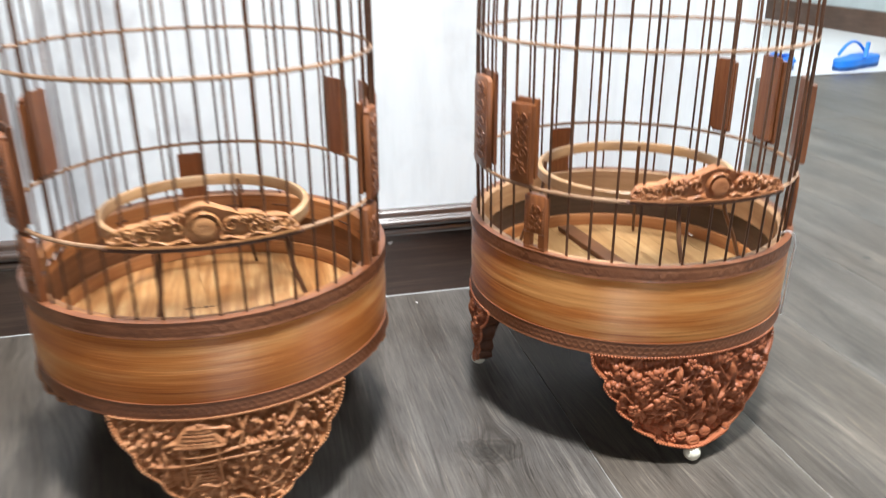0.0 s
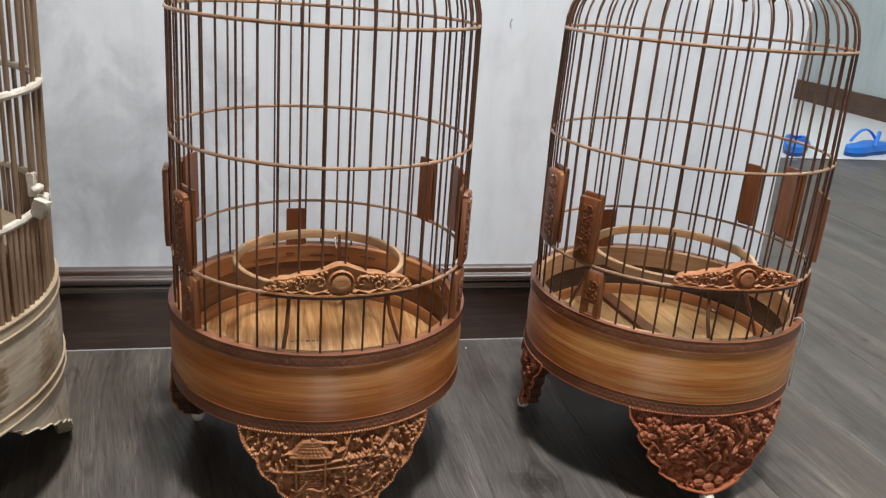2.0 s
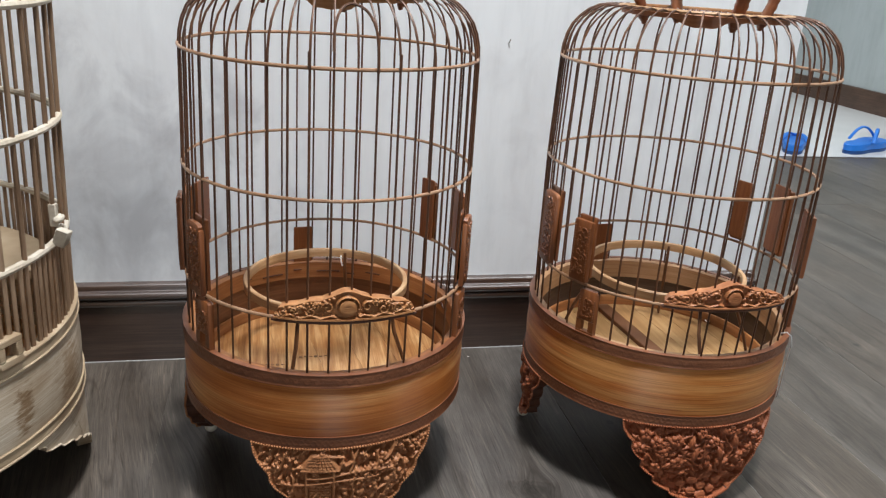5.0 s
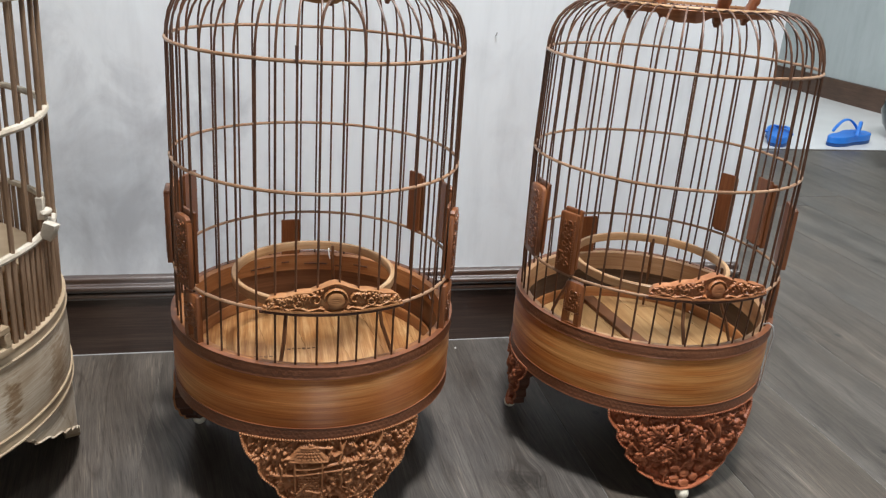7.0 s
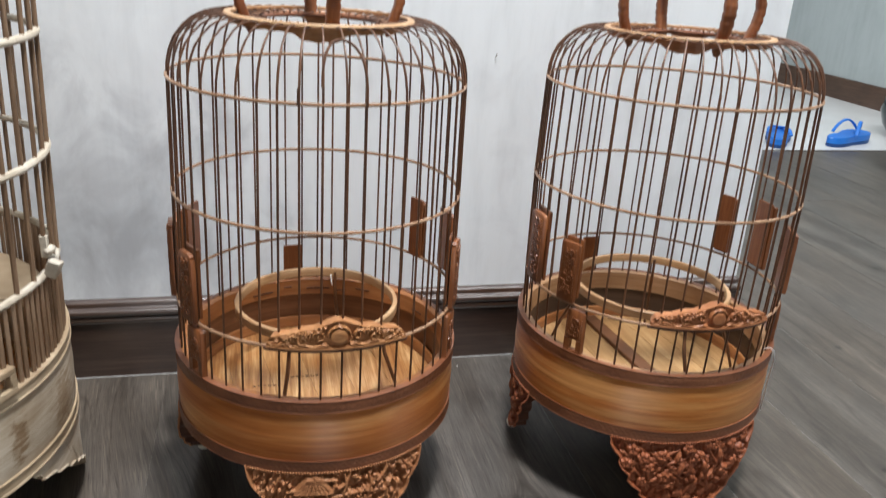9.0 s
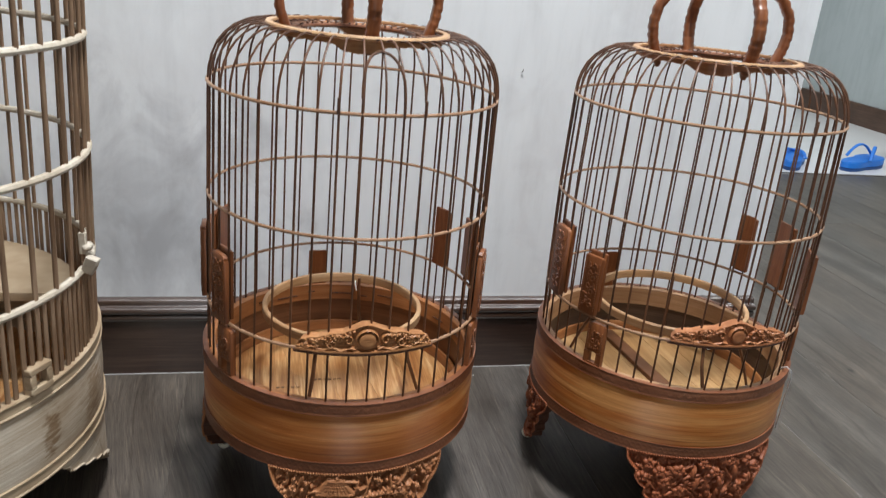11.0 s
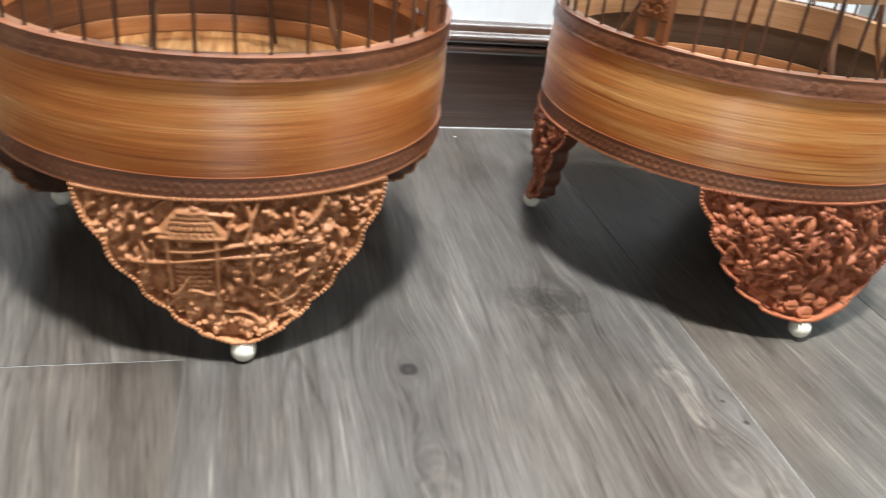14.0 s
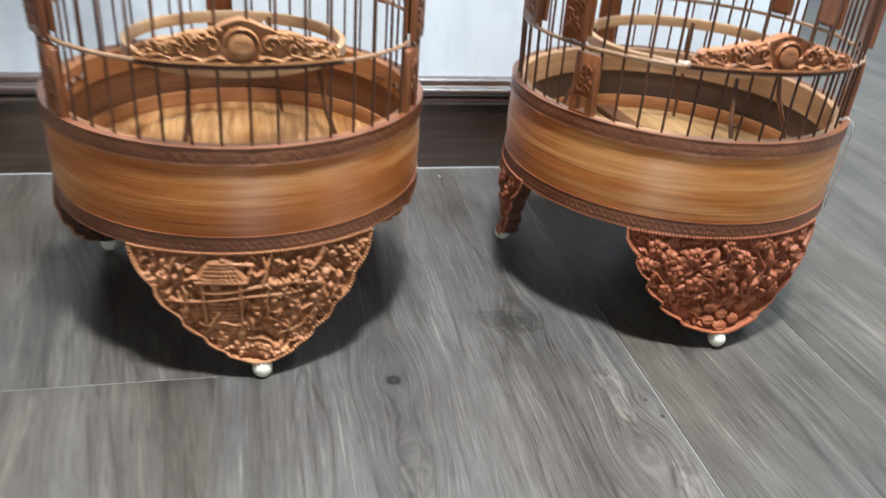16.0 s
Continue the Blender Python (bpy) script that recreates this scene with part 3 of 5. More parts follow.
# depth from the wall, height: a flat board with a stepped, rounded cap
CAP = [(0.0, 0.0), (0.012, 0.0), (0.012, 0.0835)]
CAP += [(0.0125 + 0.0042 * math.cos(radians(a)), 0.0888 + 0.0050 * math.sin(radians(a))) for a in range(-80, 81, 16)]
CAP += [(0.0135 + 0.0052 * math.cos(radians(a)), 0.1000 + 0.0052 * math.sin(radians(a))) for a in range(-64, 101, 12)]
CAP += [(0.0108, 0.1060), (0.0104, 0.1068), (0.0101, 0.1100), (0.0096, 0.1120), (0.0082, 0.1138), (0.0055, 0.1149), (0.002, 0.1155), (0.0, 0.1155)]
skirting_north = skirting("skirting_north", WALL_END - X0, pose(X0, WALL_Y + 0.012, 0), SKIRTING, "glossy dark brown wooden skirting board with moulded cap", CAP)
# a thin bead of white sealant where the board meets the floor
sealant = Mesh()
sealant.grid([[(x, WALL_Y - 0.0005 - 0.0006 * math.cos(a) + 0.00012 * math.sin(x * 97), 0.0002 + 0.0011 * math.sin(a)) for a in (0.0, 0.5, 1.0, 1.57)] + [(x, WALL_Y, 0.0013)] for x in [X0 + (WALL_END - X0) * i / 160 for i in range(161)]])
solid("trim_sealant", sealant, SEALANT, "thin bead of white sealant along the skirting board", "", "structure")
fleck = Mesh()
fleck.grid([[(0.180 + u * 0.0024 + v * 0.0008, WALL_Y - 0.0002 - 0.0005 * (1 - abs(u)), 0.0745 + v * 0.0013 + u * 0.0009) for u in (-1, -0.3, 0.4, 1)] for v in (-1, 0, 0.8)])
fleck = new("paint_fleck", fleck.data("paint_fleck", SCRAP, 60))
fleck.parent = skirting_north
FLAT = [(0.0, 0.0), (0.012, 0.0), (0.012, 0.092), (0.010, 0.100), (0.0, 0.102)]
skirting("skirting_east", Y1 - Y0, pose(X1 + 0.012, Y1, 0, 0, 0, -90), HALL_SKIRTING, "plain brown wooden skirting board", FLAT)

# ---- bird cages ----
def band_vine(me, r, z0, z1, waves, lattice=False):
    """A carved band between two fillets: a wavy stem with a leaf in every bend, or two stems that cross."""
    per, rows = 14, 19
    a = np.linspace(0, 2 * math.pi, waves * per, endpoint=False)
    z = np.linspace(0, 1, rows)
    phase = (a * waves)[None, :] + 0.5 * np.sin(a * 7)[None, :]
    y = ((z - 0.5) * 2)[:, None]
    if lattice:
        h = np.maximum(np.exp(-((y - 0.46 * np.sin(phase)) / 0.13) ** 4), 0.8 * np.exp(-((y + 0.46 * np.sin(phase)) / 0.13) ** 4))
        dot = np.hypot(((phase / math.pi + 0.5) % 1.0 - 0.5) * 2.0, y)
        h = np.maximum(h, 0.8 * np.sqrt(np.clip(1 - (dot / 0.22) ** 2, 0, 1)))
    else:
        h = np.maximum(np.exp(-((y - 0.42 * np.sin(phase)) / 0.13) ** 4), 0.6 * np.exp(-((y + 0.30 * np.sin(phase + 0.9)) / 0.09) ** 4))
        for side in (1, -1):
            q = ((phase / (2 * math.pi) + (0.25 if side > 0 else 0.75)) % 1.0 - 0.5) * 2
            leaf = ((q * 1.6 + side * y * 0.9) / 0.42) ** 2 + ((y - side * 0.12) / 0.42) ** 2
            h = np.maximum(h, 0.75 * np.sqrt(np.clip(1 - leaf, 0, 1)))
    h = np.where(np.abs(y) > 0.80, 1.1 * np.ones_like(h), h)
    h = h * (0.72 + 0.28 * np.sin(a * 23 + 2 * np.sin(a * 5)))[None, :] if not lattice else h
    out = r + 0.0005 + 0.00042 * h
    me.grid([[(float(out[k, i] * math.cos(a[i])), float(out[k, i] * math.sin(a[i])), z0 + (z1 - z0) * float(z[k])) for i in range(len(a))] for k in range(rows)], True)


def ring_part(name, r, z, rad, mat, cage, wobble=0.0004, sides=8):
    me = Mesh()
    n = 96
    ph = z * 37
    me.tube([polar(r + wobble * math.sin(3 * 2 * math.pi * i / n + ph), 360 * i / n, z + wobble * math.sin(2 * 2 * math.pi * i / n + ph * 2)) for i in range(n)], rad, sides, True)
    return part(name, me, mat, cage)


APRON_A = [(0, 1), (0.1, 0.97), (0.2, 0.92), (0.28, 0.84), (0.32, 0.795), (0.40, 0.79), (0.48, 0.745), (0.55, 0.65), (0.58, 0.61), (0.66, 0.595), (0.72, 0.53), (0.765, 0.44), (0.81, 0.43), (0.86, 0.37), (0.895, 0.28), (0.93, 0.26), (0.965, 0.16), (1, 0.06)]
APRON_B = [(0, 1), (0.10, 0.985), (0.18, 0.93), (0.235, 0.865), (0.32, 0.875), (0.41, 0.82), (0.47, 0.745), (0.555, 0.755), (0.63, 0.69), (0.69, 0.595), (0.76, 0.60), (0.82, 0.51), (0.865, 0.405), (0.91, 0.38), (0.955, 0.25), (1, 0.07)]
# straight edge with saw teeth
APRON_C = [(0, 1)] + [(k / 40, lerp([(0, 1), (0.127, 0.93), (0.22, 0.80), (0.352, 0.63), (0.502, 0.47), (0.67, 0.31), (0.85, 0.20), (1, 0.10)], k / 40) + (0.014 if k % 4 in (1, 2) else -0.014)) for k in range(2, 40)] + [(1, 0.1)]


class Apron:
    """The curved face of a carved cage leg: s across (-1 to 1), v down (0 to 1), carved as one deep relief."""

    def __init__(self, r, half, top, tip, outline, bulge=1.0, nu=240, nv=130):
        self.bulge, self.relief = bulge, 0.95 if bulge else 1.0
        self.r, self.half, self.top, self.tip, self.outline = r, half, top, tip, outline
        self.span, self.drop = r * radians(half), top - tip
        vv = np.linspace(0, 1, nv + 1)
        ww = np.array([self.width(v) for v in vv])
        uu = np.linspace(-1, 1, nu + 1)
        self.V = np.repeat(vv[:, None], nu + 1, 1)
        self.S = uu[None, :] * ww[:, None]
        self.X, self.Y = self.S * self.span, self.V * self.drop
        self.edge = np.minimum((1 - np.abs(uu))[None, :] * ww[:, None] * self.span * 0.8, np.minimum(self.Y, (1 - self.V) * self.drop + 0.0006))
        self.Z = np.full(self.X.shape, -0.0085)

    def at(self, s, v, out=0.0):
        r = self.r + self.bulge * (0.004 * math.sin(math.pi * min(1, v * 1.25)) - 0.024 * v * v * (1 - v)) + out
        return polar(r, s * self.half, self.top + (self.tip - self.top) * v)

    def width(self, v):
        return lerp(self.outline, v)

    def inside(self, s, v, margin=0.05):
        return abs(s) < self.width(v) - margin and 0.02 < v < 0.97

    def lump(self, s, v, a, b, turn=0.0, top=0.0, high=0.006):
        """An ellipsoid lump a by b metres with its crown at the depth top."""
        dx, dy = self.X - s * self.span, self.Y - v * self.drop
        c, q = math.cos(turn), math.sin(turn)
        d = ((dx * c + dy * q) / a) ** 2 + ((dy * c - dx * q) / b) ** 2
        self.Z = np.where(d < 1, np.maximum(self.Z, top - high + high * np.sqrt(np.clip(1 - d, 0, 1))), self.Z)

    def stem(self, pts, rad, top=0.0, high=0.004):
        """A rounded bar along (s, v) points."""
        best = np.full(self.X.shape, 9.0)
        for (s0, v0), (s1, v1) in zip(pts, pts[1:]):
            ax, ay, bx, by = s0 * self.span, v0 * self.drop, s1 * self.span, v1 * self.drop
            dx, dy = bx - ax, by - ay
            k = np.clip(((self.X - ax) * dx + (self.Y - ay) * dy) / (dx * dx + dy * dy + 1e-12), 0, 1)
            best = np.minimum(best, (self.X - ax - k * dx) ** 2 + (self.Y - ay - k * dy) ** 2)
        d = best / rad ** 2
        self.Z = np.where(d < 1, np.maximum(self.Z, top - high + high * np.sqrt(np.clip(1 - d, 0, 1))), self.Z)

    def panel(self, s0, s1, v0, v1, top):
        self.Z = np.where((self.S > s0) & (self.S < s1) & (self.V > v0) & (self.V < v1), np.maximum(self.Z, top), self.Z)

    def groove(self, pts, rad, depth):
        for (s0, v0), (s1, v1) in zip(pts, pts[1:]):
            ax, ay, bx, by = s0 * self.span, v0 * self.drop, s1 * self.span, v1 * self.drop
            dx, dy = bx - ax, by - ay
            k = np.clip(((self.X - ax) * dx + (self.Y - ay) * dy) / (dx * dx + dy * dy + 1e-12), 0, 1)
            d = ((self.X - ax - k * dx) ** 2 + (self.Y - ay - k * dy) ** 2) / rad ** 2
            self.Z = np.where(d < 1, self.Z - depth * (1 - d), self.Z)

    def wander(self, rng, s, v, heading, length):
        pts = [(s, v)]
        for _ in range(6):
            s += math.cos(heading) * length / 6
            v += math.sin(heading) * length / 6
            heading += rng.uniform(-0.5, 0.5)
            if not self.inside(s, v, 0.02):
                break
            pts.append((s, v))
        return pts

    def leaf(self, rng, s, v, size, top):
        a = rng.uniform(0, math.pi)
        self.lump(s, v, size * 1.5, size * 0.62, a, top, 0.004)
        dx, dy = math.cos(a) * size * 1.3 / self.span, math.sin(a) * size * 1.3 / self.drop
        self.groove([(s - dx, v - dy), (s + dx, v + dy)], 0.0005, 0.0008)

    def flower(self, rng, s, v, size, top):
        a0 = rng.uniform(0, 6)
        for k in range(5):
            a = a0 + k * 2 * math.pi / 5
            self.lump(s + math.cos(a) * size * 0.62 / self.span, v + math.sin(a) * size * 0.62 / self.drop, size * 0.60, size * 0.50, a, top, 0.0030)
        self.groove([(s, v), (s + 0.0001, v)], size * 0.42, 0.0022)
        self.lump(s, v, size * 0.24, size * 0.24, 0, top + 0.0004, 0.004)

    def undergrowth(self, rng, count, low, high):
        """Small rounded leaves that leave no bare ground."""
        for _ in range(count):
            s, v = rng.uniform(-1, 1), rng.uniform(0.0, 1.0)
            if abs(s) < self.width(v):
                self.lump(s, v, rng.uniform(0.0022, 0.0042), rng.uniform(0.0014, 0.0026), rng.uniform(0, 3.1), rng.uniform(low, high), 0.0035)

    def clump(self, rng, s, v, spread, count, top):
        for _ in range(count):
            q = s + rng.gauss(0, spread), v + rng.gauss(0, spread * 0.9)
            if self.inside(*q, 0.02):
                r = rng.uniform(0.0015, 0.0031)
                self.lump(*q, r, r * rng.uniform(0.7, 1.1), rng.uniform(0, 3), top + rng.uniform(-0.0020, 0.0012), 0.005)

    def finish(self, me):
        border = np.where(self.edge < 0.0011, 0.0, -1.0)
        z = np.maximum(self.Z, border)
        z = np.where(z < 0, z * self.relief, z)
        nv, nu = z.shape
        front = [[self.at(float(self.S[j, i]), float(self.V[j, i]), float(z[j, i])) for i in range(nu)] for j in range(nv)]
        back = [[self.at(float(self.S[j, i]), float(self.V[j, i]), -0.0120 * self.relief) for i in range(0, nu, 8)] for j in range(0, nv, 5)]
        fr = [front[j] for j in range(0, nv, 5)]
        me.grid(front)
        behind = Mesh()
        behind.grid([front[0][::8], back[0]])
        behind.grid([front[-1][::8], back[-1]])
        behind.grid([[r[0] for r in fr], [r[0] for r in back]])
        behind.grid([[r[-1] for r in fr], [r[-1] for r in back]])
        behind.grid(back)
        behind.grid([[p - Vector((p.x, p.y, 0)).normalized() * 0.0025 for p in row] for row in back])
        rim = [back[0], [p - Vector((p.x, p.y, 0)).normalized() * 0.0025 for p in back[0]]]
        behind.grid(rim)
        for q in (0, -1):
            edge = [row[q] for row in back]
            behind.grid([edge, [p - Vector((p.x, p.y, 0)).normalized() * 0.0025 for p in edge]])
        return behind

    def beads(self, me, size):
        pts = [(-self.width(v / 60), v / 60) for v in range(0, 61)] + [(self.width(v / 60), v / 60) for v in range(60, -1, -1)]
        pts += [(1 - 2 * i / 40, 0.0) for i in range(1, 40)]
        path = [self.at(s * 1.004, v, 0.0006) for s, v in pts] + [self.at(pts[0][0] * 1.004, pts[0][1], 0.0006)]
        gap = 0.0
        for a, b in zip(path, path[1:]):
            d = (b - a).length
            while gap < d:
                me.ball(a.lerp(b, gap / d), size, 6, 5)
                gap += size * 2.1
            gap -= d


def carve_garden(ap, rng):
    """A pavilion on a brick base, railings, trees, rocks and foliage."""
    s0, s1 = -0.42, -0.14

    def free(s, v, m):
        return ap.inside(s, v, m) and not (s0 - 0.05 < s < s1 + 0.07 and 0.07 < v < 0.63)
    # deep layer
    ap.undergrowth(rng, 520, -0.0075, -0.0042)
    for _ in range(210):
        s, v = rng.uniform(-1, 1), rng.uniform(0.03, 0.97)
        if free(s, v, 0.02):
            ap.lump(s, v, rng.uniform(0.0022, 0.0048), rng.uniform(0.0018, 0.0032), rng.uniform(0, 3), rng.uniform(-0.0055, -0.0025), 0.004)
    for _ in range(18):
        s, v = rng.uniform(-0.9, 0.9), rng.uniform(0.1, 0.95)
        if free(s, v, 0.05):
            ap.stem(ap.wander(rng, s, v, rng.uniform(-2.4, -0.7), 0.3), 0.0013, -0.0022)
    # railings
    for v0, v1, sa, sb in ((0.34, 0.27, -0.40, 0.34), (0.43, 0.36, -0.72, 0.33), (0.29, 0.34, 0.30, 0.52)):
        ap.stem([(sa + (sb - sa) * k / 8, v0 + (v1 - v0) * k / 8 + 0.01 * math.sin(k)) for k in range(9)], 0.0019, 0.0004)
    for s in (-0.62, -0.52, 0.02, 0.12, 0.22):
        ap.stem([(s, 0.35), (s + 0.01, 0.45)], 0.0012, -0.001)
    # pavilion: roof with ribs, posts, brick base, ground line
    for k in range(9):
        u = k / 8
        top_s = s0 + 0.07 + (s1 - s0 - 0.14) * u
        low_s = s0 - 0.03 + (s1 - s0 + 0.06) * u
        ap.stem([(top_s, 0.09), (low_s, 0.235)], 0.0040, 0.0004 + 0.0008 * math.sin(math.pi * u))
    for k in range(8):
        u = (k + 0.5) / 8
        ap.groove([(s0 + 0.07 + (s1 - s0 - 0.14) * u, 0.10), (s0 - 0.03 + (s1 - s0 + 0.06) * u, 0.23)], 0.0005, 0.0008)
    for q in (0.13, 0.165, 0.20):
        ap.groove([(s0 + 0.02, q), (s1 - 0.02, q)], 0.0005, 0.0008)
    ap.stem([(s0 - 0.05, 0.245), (s1 + 0.05, 0.245)], 0.0017, 0.0012)
    ap.stem([(s1 - 0.04, 0.09), (s1 + 0.10, 0.10), (s1 + 0.06, 0.24)], 0.0016, 0.0006)
    ap.stem([(s0 + 0.07, 0.085), (s1 - 0.07, 0.08)], 0.0016, 0.0012)
    for s in (s0, s1):
        ap.stem([(s, 0.25), (s, 0.61)], 0.0016, 0.0008)
    ap.panel(s0 + 0.02, s1 - 0.02, 0.42, 0.61, -0.0030)
    for row in range(5):
        for c in range(4):
            s = s0 + 0.035 + (c - (0.5 if row % 2 else 0)) * 0.072
            lo, hi = max(s, s0 + 0.03), min(s + 0.060, s1 - 0.03)
            if hi - lo > 0.02:
                ap.panel(lo, hi, 0.43 + row * 0.036, 0.456 + row * 0.036, -0.0008)
    ap.clump(rng, (s0 + s1) / 2, 0.33, 0.06, 14, -0.0015)
    ap.stem([(-0.46 + 0.05 * k, 0.635 + 0.018 * math.sin(k * 1.4)) for k in range(8)], 0.0018, 0.0006)
    # rocks and large lumps
    for s, v, a, c, t in ((-0.15, 0.74, 0.0042, 0.0085, 0.2), (0.15, 0.55, 0.004, 0.0065, 0.3), (0.48, 0.33, 0.0055, 0.004, 0.2), (0.03, 0.88, 0.0065, 0.004, 0.1), (0.44, 0.46, 0.0045, 0.004, 0.4),
                          (0.28, 0.84, 0.007, 0.0026, -0.3), (0.54, 0.26, 0.004, 0.003, 0), (0.12, 0.94, 0.004, 0.003, 0), (-0.3, 0.79, 0.006, 0.0035, 0.3), (-0.06, 0.62, 0.003, 0.005, -0.2), (0.3, 0.52, 0.003, 0.006, -0.5)):
        if ap.inside(s, v, 0.02):
            ap.lump(s, v, a, c, t, 0.0012, 0.006)
    # trunks and branches in front
    for s, v, hd in ((-0.75, 0.3, -0.6), (-0.6, 0.55, -1.0), (0.05, 0.6, -1.3), (0.25, 0.66, -1.0), (0.4, 0.66, -1.2), (0.6, 0.5, -1.2), (0.75, 0.3, -0.8), (-0.1, 0.78, 0.2), (0.15, 0.76, -0.3),
                     (0.3, 0.34, -1.4), (-0.55, 0.24, -0.5), (0.02, 0.3, -1.2), (-0.45, 0.74, -0.8), (0.5, 0.6, -2.0), (0.28, 0.76, -2.4), (-0.02, 0.2, -0.4), (0.4, 0.2, -0.6)):
        ap.stem(ap.wander(rng, s, v, hd, 0.26), 0.0016, 0.0006)
    done = 0
    while done < 150:
        s, v = rng.uniform(-1, 1), rng.uniform(0.04, 0.95)
        if free(s, v, 0.03):
            done += 1
            if rng.random() < 0.65:
                ap.clump(rng, s, v, 0.03, 4, 0.0004)
            else:
                for _ in range(3):
                    q = s + rng.gauss(0, 0.03), v + rng.gauss(0, 0.02)
                    if ap.inside(*q, 0.02):
                        ap.leaf(rng, *q, rng.uniform(0.0018, 0.0032), rng.uniform(-0.0034, 0.0012))


def carve_flowers(ap, rng):
    """Blossoms, leaves and stems, with smooth rounded petals at the tip."""
    for _ in range(120):
        s, v = rng.uniform(-1, 1), rng.uniform(0.03, 0.8)
        if ap.inside(s, v, 0.02):
            ap.leaf(rng, s, v, rng.uniform(0.002, 0.0034), -0.0040)
    ap.undergrowth(rng, 620, -0.0060, -0.0028)
    for _ in range(110):
        s, v = rng.choice((-1, 1)) * rng.uniform(0.45, 1), rng.uniform(0.02, 0.7)
        if ap.inside(s, v, 0.012):
            ap.leaf(rng, s, v, rng.uniform(0.0022, 0.0034), rng.uniform(-0.0035, -0.001))
    for _ in range(34):
        s, v = rng.uniform(-0.9, 0.9), rng.uniform(0.06, 0.75)
        if ap.inside(s, v, 0.05):
            ap.stem(ap.wander(rng, s, v, rng.uniform(0, 6.28), 0.28), 0.0016, -0.0012)
    for _ in range(120):
        s, v = rng.uniform(-1, 1), rng.uniform(0.04, 0.74)
        if ap.inside(s, v, 0.03):
            ap.leaf(rng, s, v, rng.uniform(0.0028, 0.0046), rng.uniform(-0.0026, 0.0006))
    for s, v, a, c, t in ((-0.17, 0.36, 0.0042, 0.0105, 0.2), (0.15, 0.38, 0.004, 0.009, -0.4), (0.34, 0.25, 0.0042, 0.011, -0.25), (0.0, 0.50, 0.0042, 0.006, 0.0), (-0.22, 0.2, 0.0036, 0.009, 0.15), (0.24, 0.5, 0.003, 0.006, 0.8), (-0.3, 0.62, 0.003, 0.006, 1.2), (0.4, 0.62, 0.003, 0.006, -1.0)):
        ap.lump(s, v, a, c, t, 0.0012, 0.0065)
        ap.groove([(s - 0.02, v - 0.05), (s + 0.01, v + 0.06)], 0.0006, 0.0008)
    for s, v, a in ((0.0, 0.95, 0.0052), (-0.13, 0.885, 0.0046), (0.13, 0.885, 0.0048), (0.0, 0.825, 0.005), (-0.14, 0.745, 0.0048), (0.2, 0.77, 0.0052), (0.05, 0.69, 0.0044), (0.3, 0.71, 0.0046), (-0.27, 0.78, 0.0046)):
        if ap.inside(s, v, 0.02):
            ap.lump(s, v, a * 1.25, a * 0.95, 0.0, -0.0008, 0.0022)
            ap.groove([(s - 0.03, v + 0.01), (s + 0.03, v + 0.01)], 0.0012, 0.0006)
    for s, v in ((-0.74, 0.13), (-0.55, 0.36), (-0.40, 0.18), (0.04, 0.2), (0.52, 0.13), (0.68, 0.25), (-0.60, 0.56), (-0.36, 0.48), (0.44, 0.48), (-0.80, 0.32), (0.78, 0.1), (-0.12, 0.08), (0.26, 0.08), (0.58, 0.40), (-0.62, 0.22), (0.50, 0.60)):
        if ap.inside(s, v, 0.06):
            ap.flower(rng, s, v, rng.uniform(0.0052, 0.0066), rng.uniform(0.0006, 0.0018))


def carve_plain(ap, rng):
    """Raw carving: slanting gouge cuts."""
    ap.Z[:] = -0.0022
    for _ in range(60):
        s, v = rng.uniform(-1, 1), rng.uniform(0.03, 0.95)
        if ap.inside(s, v, 0.02):
            ap.groove([(s, v), (s + rng.uniform(0.02, 0.06), v + rng.uniform(0.10, 0.22))], 0.0012, 0.0006)


